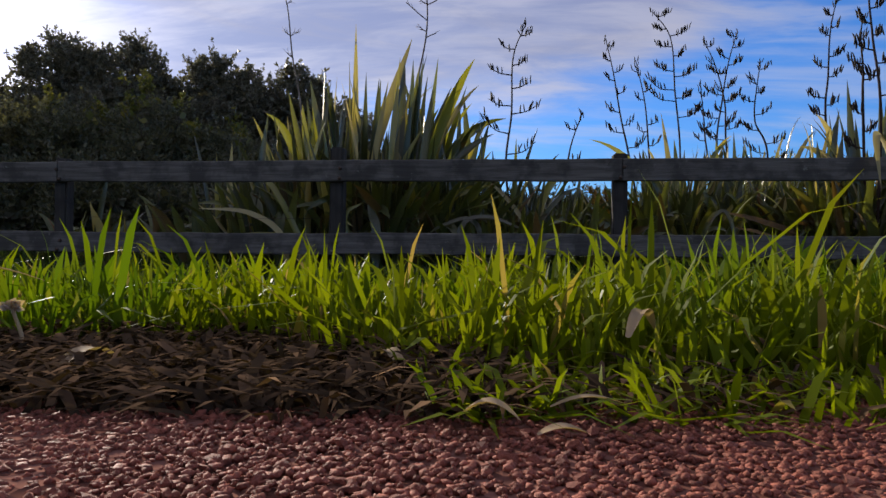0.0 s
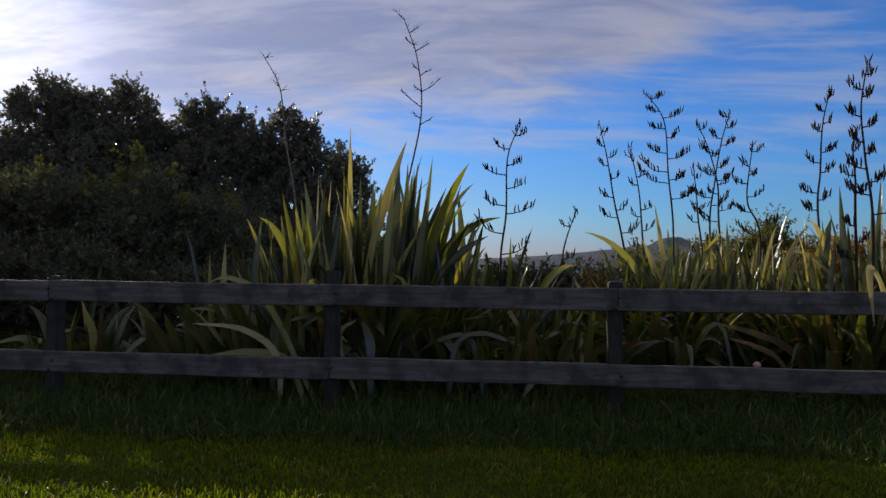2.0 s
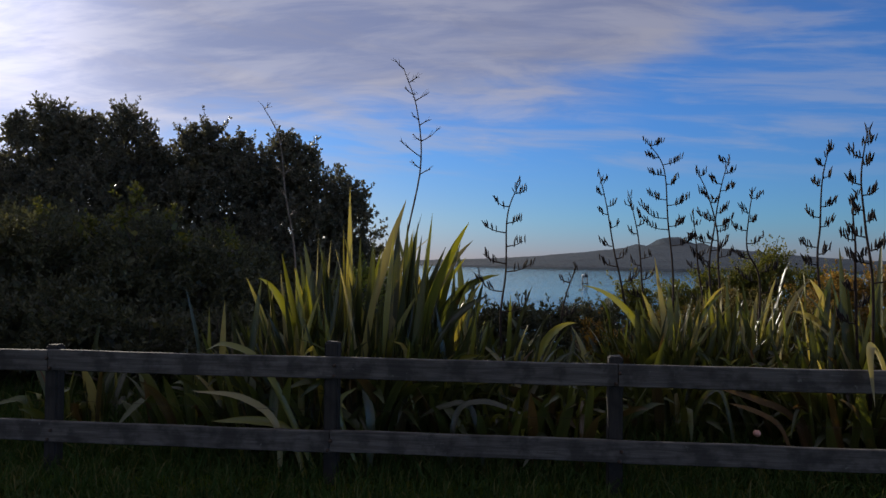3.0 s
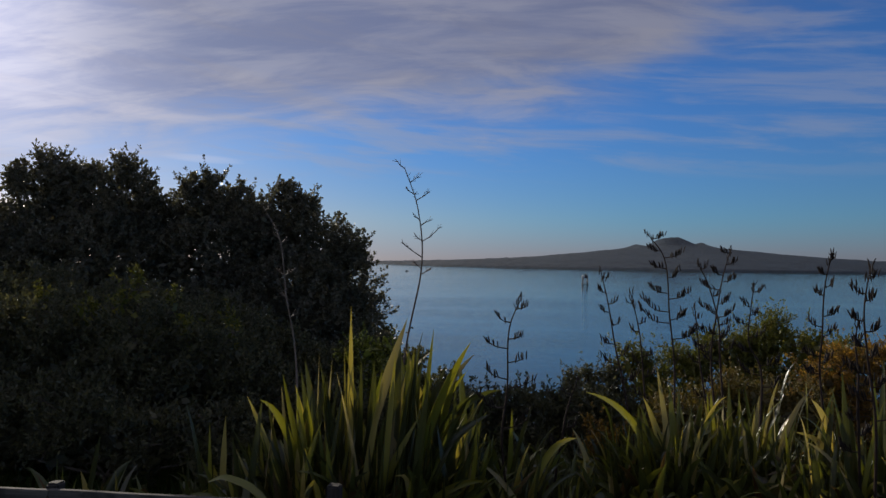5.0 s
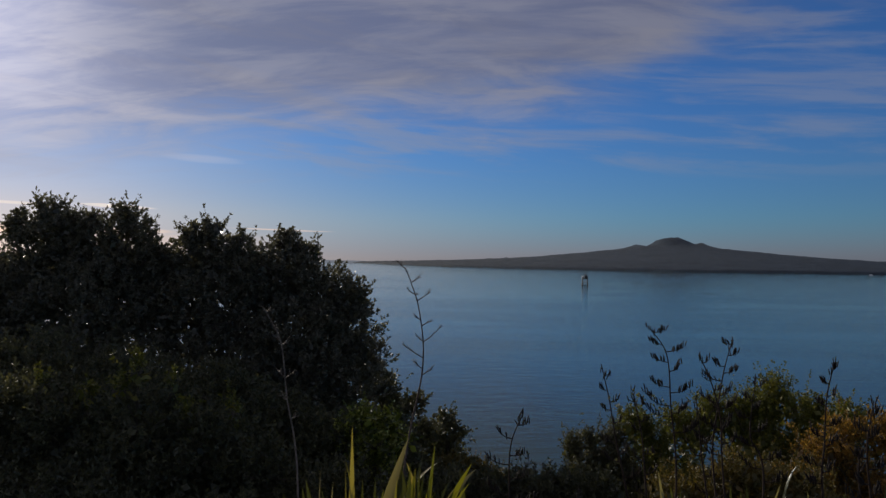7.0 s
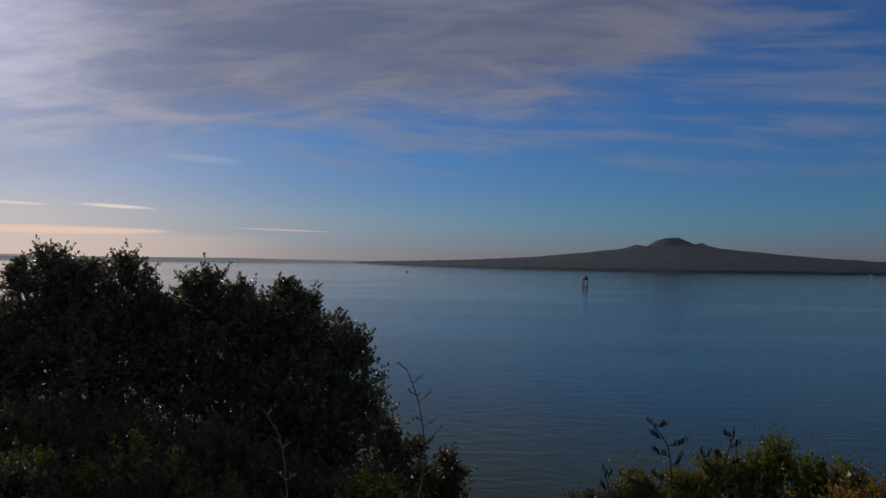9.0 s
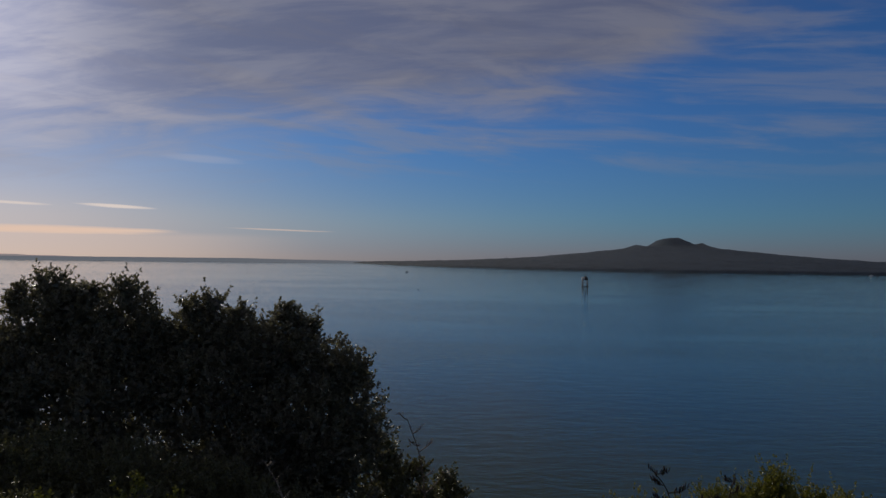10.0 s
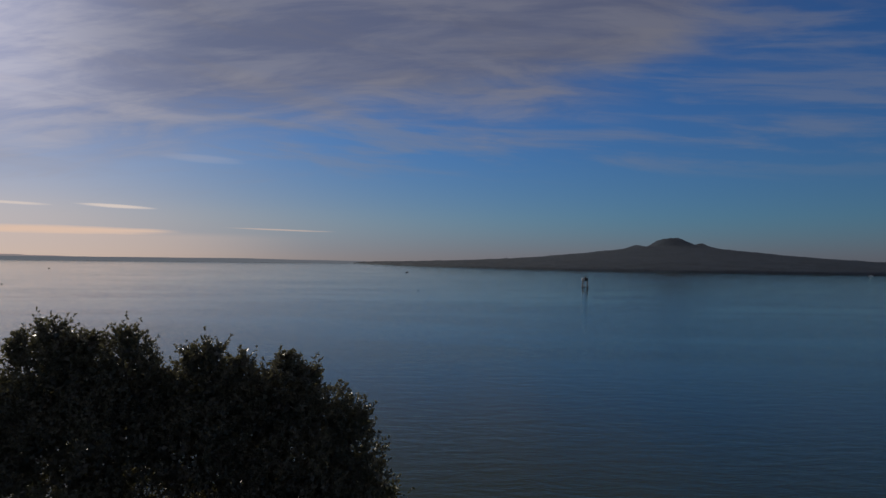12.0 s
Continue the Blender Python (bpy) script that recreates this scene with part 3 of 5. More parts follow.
def flax_bush(x, y, count, tall, spread, seed, label, heroes=(), low=0, wide=0.34, upright=0.62):
    """A clump of fans of sword leaves. heroes: foot x, tip x, tip z, bow, width of the leaves that stand out."""
    rnd = random.Random(seed)
    bush = holder("flax_bush", (x, y, float(land(x, y)) - 0.03), label, "flax", "flax bushes behind the fence")
    for foot, tx, tz, bow, width in heroes:
        standing_leaf(bush, y + rnd.uniform(-0.1, 0.1), foot, tx, tz, bow, width, rnd)
    made = 0
    while made < count:
        # one fan: blades overlap in a plane, the outer ones open out to both sides
        plane, r = rnd.uniform(0, math.pi), wide * rnd.random() ** 0.55
        turn = rnd.uniform(0, math.tau)
        fx, fy = r * math.sin(turn), r * math.cos(turn)
        tip = rnd.uniform(0.0, 0.30) * r / wide
        k = rnd.randint(4, 7)
        high = tall * rnd.uniform(0.72, 1.0) * (1.0 - 0.12 * r / wide)
        for q in range(k):
            u = (q - (k - 1) / 2) / ((k - 1) / 2)
            lean = spread * u * rnd.uniform(0.3, 0.9) + tip * math.cos(turn - plane) + rnd.uniform(-0.06, 0.06)
            az = plane + (math.pi if lean < 0 else 0) + rnd.uniform(-0.25, 0.25)
            out = abs(u)
            length = high * rnd.uniform(0.78, 1.0) * (1.0 - 0.12 * out)
            droop = rnd.uniform(0.0, 0.22) if rnd.random() < upright - 0.25 * out else rnd.uniform(0.4, 1.7) * (0.5 + 0.5 * out)
            line = flax_line((fx + 0.06 * u * math.sin(plane), fy + 0.06 * u * math.cos(plane), 0), az, abs(lean), length, droop, rnd, bush.location, 0.14 if upright > 0.7 else 0.24)
            dead = rnd.random() < 0.05
            put_leaf(blade(line, rnd.uniform(0.035, 0.078), Vector((math.cos(plane), -math.sin(plane), 0.05)), rnd.uniform(-1.1, 1.1), rnd), bush, RUST if dead else FLAX, "dead rust-brown leaf" if dead else "")
            made += 1
    # shorter leaves that fill the foot of the bush
    pile = []
    for i in range(int(count * 1.2)):
        az, r = rnd.uniform(0, math.tau), wide * rnd.uniform(0.2, 1.5)
        line = flax_line((r * math.sin(az), r * math.cos(az), 0), az + rnd.uniform(-0.8, 0.8), rnd.uniform(0.02, 0.5), min(1.05, tall * rnd.uniform(0.3, 0.8)), rnd.uniform(0.1, 1.1), rnd, bush.location, 0.2)
        pile.append(blade(line, rnd.uniform(0.045, 0.09), Vector((math.sin(az), math.cos(az), 0.2)), rnd.uniform(-1.0, 1.0), rnd))
    size = len(pile[0][0])
    foot = new("foot_leaves", mesh_of("foot_leaves", [v for p in pile for v in p[0]], [[k + q * size for k in face] for q, p in enumerate(pile) for face in p[1]], FLAX_MASS, [v for p in pile for v in p[2]], smooth=True))
    foot.parent = bush
    tagged(foot, kind="stuff")
    # strap leaves that arch right over
    for i in range(low):
        az = rnd.uniform(0, math.tau)
        line = flax_line((0.2 * math.sin(az), 0.2 * math.cos(az), 0), az, rnd.uniform(0.2, 0.75), tall * rnd.uniform(0.5, 0.85), rnd.uniform(0.9, 1.8), rnd, bush.location, 0.12)
        dead = rnd.random() < 0.10
        put_leaf(blade(line, rnd.uniform(0.045, 0.08), Vector((math.sin(az), math.cos(az), 0.6)), rnd.uniform(-0.5, 0.5), rnd), bush, RUST if dead else FLAX, "dead rust-brown leaf" if dead else "")
    return bush


bush_a = flax_bush(-0.62, 5.70, 190, 1.66, 0.42, 11, "tall olive-green flax bush with upright sword leaves behind the fence",
                   [(-0.8, -0.79, 1.99, 0, 0.08), (-0.77, -0.83, 1.66, 0.05, 0.047), (-0.9, -0.32, 1.89, 0.1, 0.118), (-0.5, -0.37, 1.68, 0.05, 0.127), (-0.36, -0.1, 1.79, 0, 0.118),
                    (-0.59, -0.19, 1.77, 0.05, 0.076), (-1.07, -0.88, 1.44, 0.1, 0.104), (-0.78, -0.69, 1.57, 0, 0.113), (-0.71, -0.59, 1.54, 0, 0.094), (-0.83, -0.52, 1.47, 0.1, 0.094),
                    (-0.95, -0.96, 1.4, 0, 0.09), (-0.48, -0.27, 1.44, 0.1, 0.104), (-0.85, -0.74, 1.27, 0.1, 0.113)], 8, 0.34, 0.9)
bush_a2 = flax_bush(-0.22, 5.90, 210, 1.48, 0.55, 31, "dark crowded flax bush leaning out beside the tallest one",
                    [(-0.44, 0.21, 1.7, 0.35, 0.155), (-0.39, 0.26, 1.56, 0.45, 0.107), (-0.25, 0.5, 1.26, 0.8, 0.121), (-0.39, 0.2, 1.41, 0.4, 0.111), (-0.68, -0.08, 1.6, 0.6, 0.068),
                     (-0.44, 0.07, 1.33, 0.3, 0.116), (-0.39, 0.38, 1.09, 0.5, 0.107), (-0.44, 0.02, 1.5, 0.2, 0.107), (-0.3, 0.32, 1.28, 0.5, 0.097)], 10, 0.36, 0.75)
bush_b = flax_bush(-1.20, 5.72, 150, 1.42, 0.45, 12, "olive flax bush leaning into its taller neighbour",
                   [(-1.12, -1.06, 1.6, 0, 0.057), (-0.9, -1.18, 1.53, 0.1, 0.095), (-0.93, -1.35, 1.43, 0.1, 0.128), (-1.16, -1.67, 1.22, 0.15, 0.071), (-1.12, -1.52, 1.22, 0.7, 0.085), (-1.05, -1.23, 1.31, 0, 0.104),
                    (-1.14, -1.44, 1.21, 0.1, 0.085), (-1.31, -1.77, 1.02, 0.2, 0.076), (-1.0, -1.12, 1.26, 0.1, 0.104), (-1.23, -1.61, 1.05, 0.2, 0.085), (-1.19, -1.3, 1.14, 0.1, 0.104)], 6, 0.40, 0.88)
bush_c = flax_bush(-1.95, 5.95, 40, 1.15, 0.5, 13, "shaded grey-green flax bush behind the fence", [(-2.0, -2.25, 1.12, 0.2, 0.07), (-1.9, -1.88, 1.02, 0.1, 0.08), (-1.95, -2.05, 0.95, 0.1, 0.08)], 6)
bush_d = flax_bush(-3.2, 6.1, 18, 0.95, 0.6, 14, "small shaded flax bush behind the fence", [(-3.2, -3.05, 0.80, 0.1, 0.06)], 4)
bush_e = flax_bush(0.75, 5.95, 160, 1.1, 0.7, 15, "sunlit flax bush with arching leaves behind the fence",
                   [(0.48, 0.77, 1.17, 0.15, 0.089), (0.53, 0.59, 1.09, 0, 0.069), (0.63, 0.96, 0.95, 0.6, 0.099), (0.68, 1.16, 0.85, 0.85, 0.099), (0.48, 0.37, 0.94, 0.2, 0.089), (0.53, 0.72, 0.85, 0.3, 0.099), (0.58, 0.87, 0.75, 0.6, 0.089), (0.73, 1.09, 0.65, 0.8, 0.079)], 46, 0.6, 0.45)
flax_bush(0.30, 5.70, 70, 0.85, 0.8, 35, "low dark flax clump between the taller bushes", [], 16, 0.4, 0.4)
bush_f = flax_bush(2.10, 6.5, 230, 1.36, 0.6, 16, "broad flax bush with pale sunlit leaves",
                   [(2.22, 2.0, 1.43, 0.05, 0.081), (2.10, 1.32, 1.16, 0.7, 0.085), (2.41, 2.47, 1.11, 0, 0.092), (2.46, 2.61, 1.09, 0.05, 0.086), (2.32, 2.37, 1.05, 0, 0.086), (2.19, 1.89, 1.1, 0.3, 0.097),
                    (2.46, 2.77, 0.95, 0.3, 0.097), (2.27, 2.18, 1.21, 0, 0.086), (2.19, 1.75, 0.94, 0.6, 0.097), (2.19, 2.29, 0.94, 0.1, 0.108), (2.51, 2.94, 0.79, 0.6, 0.097)], 46, 0.62, 0.45)
bush_g = flax_bush(2.85, 6.5, 230, 1.36, 0.6, 17, "crowded flax bush with many flower stalks",
                   [(2.83, 3.04, 1.11, 0.1, 0.086), (2.73, 2.72, 1.27, 0, 0.075), (2.89, 3.2, 0.95, 0.4, 0.097), (2.73, 2.51, 0.95, 0.3, 0.097), (2.78, 2.88, 1.17, 0, 0.086), (2.99, 3.31, 1.12, 0.3, 0.097), (2.65, 2.67, 1.0, 0, 0.097)], 46, 0.62, 0.45)
bush_h = flax_bush(3.45, 5.6, 210, 1.5, 0.6, 18, "yellow-green flax bush close behind the fence",
                   [(3.32, 3.24, 1.52, 0.05, 0.079), (3.53, 3.6, 1.62, 0.05, 0.102), (3.41, 2.9, 0.99, 0.85, 0.111), (3.32, 2.87, 0.74, 0.9, 0.083), (3.5, 3.46, 1.45, 0, 0.111), (3.6, 3.73, 1.5, 0.1, 0.111),
                    (3.32, 3.04, 1.26, 0.6, 0.102), (3.32, 3.18, 1.12, 0.3, 0.093), (3.64, 3.83, 1.32, 0.3, 0.111), (3.46, 3.36, 1.22, 0, 0.111)], 40, 0.55, 0.45)
bush_i = flax_bush(4.7, 5.9, 60, 1.5, 0.6, 19, "yellow-green flax bush close behind the fence", [], 8)


def thicken(bush, y, count, x0, x1, crest, bow, seed, broad=0.11):
    """More leaves among the tall ones, all below the crest line of the clump: (x, z) along it."""
    rnd = random.Random(seed)
    for k in range(count):
        tx = rnd.uniform(x0, x1)
        top = float(np.interp(tx, [c[0] for c in crest], [c[1] for c in crest]))
        tz = bush.location.z + (top - bush.location.z) * rnd.uniform(0.58, 0.97)
        foot = bush.location.x + 0.42 * (tx - bush.location.x) + rnd.uniform(-0.34, 0.34)
        out = min(1.0, abs(tx - bush.location.x) / 0.7)
        standing_leaf(bush, y + rnd.uniform(-0.28, 0.28), foot, tx, tz, rnd.uniform(0.0, 0.12) + bow * max(out, rnd.random() ** 3) * rnd.random(), rnd.uniform(0.4 * broad, broad), rnd)


CREST_TALL = ((-1.75, 1.05), (-1.35, 1.40), (-1.06, 1.56), (-0.79, 1.74), (-0.6, 1.52), (-0.35, 1.78), (-0.1, 1.74), (0.2, 1.58), (0.5, 1.15))
CREST_SIDE = ((0.2, 0.85), (0.6, 1.10), (0.9, 1.0), (1.25, 0.80), (1.35, 1.05), (2.0, 1.32), (2.7, 1.20), (3.1, 1.30), (3.4, 1.50), (4.0, 1.50))
thicken(bush_a, 5.70, 34, -1.0, -0.1, CREST_TALL, 0.25, 71)
thicken(bush_a2, 5.85, 46, -0.5, 0.48, CREST_TALL, 0.55, 72)
thicken(bush_b, 5.72, 36, -1.75, -0.8, CREST_TALL, 0.3, 73)
thicken(bush_e, 5.90, 36, 0.25, 1.25, CREST_SIDE, 1.0, 74, 0.075)
thicken(bush_f, 6.45, 56, 1.4, 2.7, CREST_SIDE, 1.0, 75, 0.078)
thicken(bush_g, 6.40, 44, 2.3, 3.4, CREST_SIDE, 1.0, 76, 0.078)
thicken(bush_h, 5.60, 50, 2.85, 4.1, CREST_SIDE, 0.9, 77, 0.085)
# low leaves that show between and over the rails
strap_leaf(bush_b, 4.94, [(-1.16, -0.2), (-1.21, 0.17), (-1.48, 0.35), (-1.87, 0.39)], 0.055, seed=3)
strap_leaf(bush_b, 5.04, [(-0.92, -0.2), (-1.31, 0.54), (-1.61, 0.72), (-1.8, 0.68)], 0.063, seed=4)
strap_leaf(bush_b, 4.96, [(-0.98, -0.2), (-1.12, 0.12), (-1.4, 0.18), (-1.72, 0.16)], 0.061, seed=5)
strap_leaf(bush_a2, 4.94, [(0.05, -0.2), (0.11, 0.25), (0.28, 0.33), (0.48, 0.28), (0.68, 0.2)], 0.062, seed=6)
strap_leaf(bush_a2, 4.99, [(0.32, -0.2), (0.21, 0.28), (0.0, 0.28), (-0.2, 0.18)], 0.055, seed=7)
strap_leaf(bush_a, 4.94, [(-0.52, -0.2), (-0.52, 0.23), (-0.59, 0.43)], 0.065, seed=8)
strap_leaf(bush_a, 4.94, [(-0.58, -0.2), (-0.75, 0.3), (-0.63, 0.44)], 0.035, seed=9)
strap_leaf(bush_f, 5.15, [(2.24, -0.2), (2.14, 0.35), (2.06, 0.39), (1.99, 0.27), (1.96, 0.1)], 0.042, seed=10)
strap_leaf(bush_h, 4.60, [(3.10, -0.15), (2.92, 0.60), (2.78, 0.84), (2.70, 0.79), (2.68, 0.50)], 0.05, STRAW_LEAF, "pale dead leaf hanging over the rail", 11, -0.09)
strap_leaf(bush_g, 5.15, [(2.76, -0.2), (2.67, 0.19), (2.41, 0.33), (2.11, 0.42)], 0.060, RUST, "dead rust-brown leaf", 12)
strap_leaf(bush_g, 5.15, [(2.66, -0.2), (2.57, 0.12), (2.4, 0.24), (2.21, 0.3)], 0.050, RUST, "dead rust-brown leaf", 13)


# ---- flower stalks of the flax ----
def pod_mesh():
    """A seed capsule: a pointed pod bent like a horn."""
    co, f = [], []
    prof = ((0.0, 0.25), (0.18, 0.8), (0.5, 1.0), (0.8, 0.75), (1.0, 0.12))
    for s, r in prof:
        for k in range(6):
            a = k * math.tau / 6
            co.append((0.0064 * r * math.cos(a) + 0.016 * s * s, 0.0064 * r * math.sin(a), 0.078 * s))
    for i in range(len(prof) - 1):
        for k in range(6):
            f.append((6 * i + k, 6 * i + (k + 1) % 6, 6 * i + 6 + (k + 1) % 6, 6 * i + 6 + k))
    return mesh_of("seed_pod", co, f, POD, smooth=True)


POD_MESH = pod_mesh()


def flower_stalk(bush, y, pts, seed, arms, pods, reach=0.16, bare=False, mat=None):
    """A tall stem that rises out of a bush, with side arms to left and right in turn and pods that stand up on them. pts: x, z up the stem."""
    rnd = random.Random(seed)
    base = Vector(bush.location)
    x0, z0 = pts[0]
    foot = Vector((x0 + (base.x - x0) * 0.6, y + (base.y - y) * 0.6, base.z))
    line = glide([foot - base] + [Vector((x, y, z)) - base for x, z in pts], 9)
    bm = bmesh.new()
    tube(bm, line, 0.0125, 0.004, 6)
    n = len(line)
    high = line[-1].z - max(line[0].z, line[-1].z - 1.35)
    spots = []
    for k in range(arms):
        s = (k + rnd.uniform(0.0, 0.9 if bare else 0.5)) / arms
        z = line[-1].z - high * (1 - s) * 0.86 - 0.02
        i = min(range(n - 1), key=lambda j: abs(line[j].z - z))
        p = line[i].lerp(line[i + 1], rnd.random())
        side = 1 if (k + seed) % 2 else -1
        az = side * radians(rnd.uniform(58, 122))
        size = 1.2 * reach * (1.0 - 0.62 * s) * (rnd.uniform(0.25, 1.1) if bare else rnd.uniform(0.75, 1.15))
        d = Vector((math.sin(az), math.cos(az), 0))
        a = p + d * size * 0.55 + Vector((0, 0, size * (0.34 if bare else 0.10)))
        b = p + d * size + Vector((0, 0, size * (rnd.uniform(0.45, 0.9) if bare else rnd.uniform(0.3, 0.55))))
        arm = glide([p, a, b], 4)
        tube(bm, arm, 0.0062, 0.0032, 5)
        if bare:
            for q in range(6):
                c = arm[rnd.randint(2, len(arm) - 1)]
                tube(bm, [c, c + d * rnd.uniform(0.0, 0.07) + Vector((0, rnd.uniform(-0.05, 0.05), rnd.uniform(0.0, 0.07)))], 0.003, 0.0014, 4)
        else:
            count = max(1, round(2.1 * pods * (1.0 - 0.3 * s) + rnd.uniform(-1.4, 1.8)))
            for q in range(count):
                u = 1.0 - 0.62 * q / max(1, count - 1) if count > 1 else 1.0
                c = arm[min(len(arm) - 1, int(u * (len(arm) - 1) + 0.5))]
                spots.append((c + Vector((rnd.uniform(-0.022, 0.022), rnd.uniform(-0.02, 0.02), rnd.uniform(-0.025, 0.0))), side, 1.0 - 0.25 * s))
    if bare:
        for k in range(10):
            c = line[-1 - rnd.randint(0, 8)]
            tube(bm, [c, c + Vector((rnd.uniform(-0.05, 0.05), rnd.uniform(-0.03, 0.03), rnd.uniform(0.01, 0.04)))], 0.003, 0.0014, 4)
    else:
        spots += [(line[-1 - q // 2] + Vector((rnd.uniform(-0.02, 0.02), rnd.uniform(-0.02, 0.02), -0.02)), rnd.choice((-1, 1)), 0.75) for q in range(8)]
    stalk = part("flower_stalk", bm, mat or (PALE_STEM if bare else STEM), bush, "bare dry flower stalk" if bare else "dark flower stalk with seed pods")
    for p, side, size in spots:
        ob = new("seed_pod", POD_MESH)
        ob.parent = stalk
        lean = Euler((rnd.uniform(-0.25, 0.25), side * rnd.uniform(-0.4, 0.22), (0 if side > 0 else math.pi) + rnd.uniform(-0.9, 0.9)))
        ob.matrix_basis = Matrix.Translation(p) @ lean.to_matrix().to_4x4() @ Matrix.Diagonal((*[size * rnd.uniform(0.95, 1.25)] * 3, 1))


flower_stalk(bush_b, 6.7, [(-1.45, 1.29), (-1.56, 2.01), (-1.63, 2.56), (-1.80, 2.89)], 1, 7, 0, 0.06, True, LIGHT_STEM)
flower_stalk(bush_a, 6.8, [(-0.40, 1.40), (-0.24, 2.30), (-0.28, 2.88), (-0.42, 3.30)], 2, 11, 0, 0.22, True)
flower_stalk(bush_e, 5.9, [(0.50, 0.75), (0.54, 1.29), (0.55, 1.78), (0.66, 2.08)], 3, 9, 4, 0.22)
flower_stalk(bush_e, 6.1, [(1.04, 0.74), (1.09, 1.05), (1.19, 1.35)], 4, 5, 3, 0.15)
flower_stalk(bush_f, 7.0, [(1.85, 1.04), (1.75, 1.50), (1.67, 1.96), (1.59, 2.30)], 5, 9, 3, 0.13)
flower_stalk(bush_f, 7.0, [(2.05, 1.04), (2.00, 1.62), (1.90, 2.08)], 6, 7, 2, 0.13)
flower_stalk(bush_f, 7.3, [(2.46, 1.10), (2.40, 1.83), (2.35, 2.40), (2.15, 2.70)], 7, 11, 9, 0.27)
flower_stalk(bush_g, 7.3, [(2.95, 1.23), (2.93, 1.71), (2.82, 2.13), (2.69, 2.40)], 8, 8, 3, 0.14)
flower_stalk(bush_g, 7.3, [(2.75, 1.16), (2.71, 1.53), (2.67, 1.92)], 9, 7, 3, 0.11)
flower_stalk(bush_g, 7.5, [(2.93, 1.17), (2.98, 1.79), (3.05, 2.22), (3.14, 2.54)], 10, 11, 7, 0.20)
flower_stalk(bush_g, 7.3, [(3.39, 1.11), (3.25, 1.53), (3.27, 1.90), (3.31, 2.17)], 11, 9, 6, 0.18)
flower_stalk(bush_h, 6.25, [(3.44, 1.22), (3.45, 1.74), (3.47, 2.16), (3.54, 2.49)], 12, 10, 5, 0.13)
flower_stalk(bush_h, 5.0, [(3.15, 1.09), (3.09, 1.67), (3.06, 2.04), (3.11, 2.39)], 13, 11, 6, 0.17)
flower_stalk(bush_h, 5.3, [(3.20, 1.21), (3.20, 1.52), (3.18, 1.78), (3.20, 1.94)], 14, 6, 5, 0.13)


# ---- trees and shrubs ----
def unit(v):
    return v / (np.linalg.norm(v, axis=1)[:, None] + 1e-9)


def leaf_cloud(rng, lobes, shoots, leaf, reach, up, slim, per=13, gap=0.42):
    """Leafy shoots over the skin of round lobes (x, y, z, r), and coarse leaves deep inside.
    shoots: how many to a square metre; reach: their length; up: how far they turn upward; slim: leaf width over length; gap: how far the clumps stand apart."""
    base, way, long = [], [], []
    for x, y, z, r in lobes:
        k = max(8, int(4 * math.pi * r * r * shoots))
        clumps = unit(rng.normal(size=(max(6, int(4 * math.pi * r * r / gap ** 2)), 3)))
        pick = rng.integers(0, len(clumps), k)
        far = rng.uniform(0.80, 1.10, len(clumps))[pick]
        v = unit(clumps[pick] + rng.normal(size=(k, 3)) * 0.30 * gap / r)
        v[:, 2] = np.where(v[:, 2] < -0.5, -v[:, 2], v[:, 2])
        size = reach * rng.uniform(0.5, 1.25, k) * np.where(rng.random(k) < 0.10, 1.6, 1.0)
        base.append(np.array([x, y, z]) + v * (np.maximum(0.25 * r, far * r - reach * rng.uniform(0.6, 1.9, k)))[:, None])
        way.append(unit(v + np.array([0, 0, up]) + 0.35 * rng.normal(size=(k, 3))))
        long.append(size)
    base, way, long = np.concatenate(base), np.concatenate(way), np.concatenate(long)
    # the leaves of a shoot crowd towards its end
    s = 1.0 - 0.75 * rng.random((len(base), per)) ** 1.7
    p = (base[:, None, :] + way[:, None, :] * (s * long[:, None])[:, :, None]).reshape(-1, 3)
    axis = np.repeat(way, per, 0)
    d = unit(axis * (0.25 + 0.55 * s.reshape(-1, 1)) + 0.62 * rng.normal(size=p.shape))
    side = unit(np.cross(d, rng.normal(size=p.shape)))
    L = leaf * rng.uniform(0.65, 1.2, (len(p), 1))
    W = L * slim
    ins = []
    for x, y, z, r in lobes:
        k = int(170 * r * r)
        ins.append(np.array([x, y, z]) + unit(rng.normal(size=(k, 3))) * (r * (0.25 + 0.38 * rng.random(k)))[:, None])
    ins = np.concatenate(ins)
    k = 4 * len(ins)
    q = np.repeat(ins, 4, 0) + 0.05 * rng.normal(size=(k, 3))
    more = unit(rng.normal(size=(k, 3)))
    p, d, side = np.concatenate([p, q]), np.concatenate([d, more]), np.concatenate([side, unit(np.cross(more, rng.normal(size=(k, 3))))])
    deep = rng.uniform(0.11, 0.17, (k, 1))
    L, W = np.concatenate([L, deep]), np.concatenate([W, deep * 0.32])
    lift = np.cross(side, d)
    co = np.stack([p, p + d * L * 0.55 + side * W + lift * L * 0.07, p + d * L, p + d * L * 0.55 - side * W + lift * L * 0.07], 1).reshape(-1, 3)
    return co, np.arange(len(co)).reshape(-1, 4)


def limb(bm, a, b, r0, r1, rnd, bend=0.15):
    d = b - a
    mid = a.lerp(b, 0.5) + Vector((rnd.uniform(-1, 1), rnd.uniform(-1, 1), rnd.uniform(-0.3, 0.6))) * d.length * bend
    tube(bm, glide([a, mid, b], 4), r0, r1, 5)


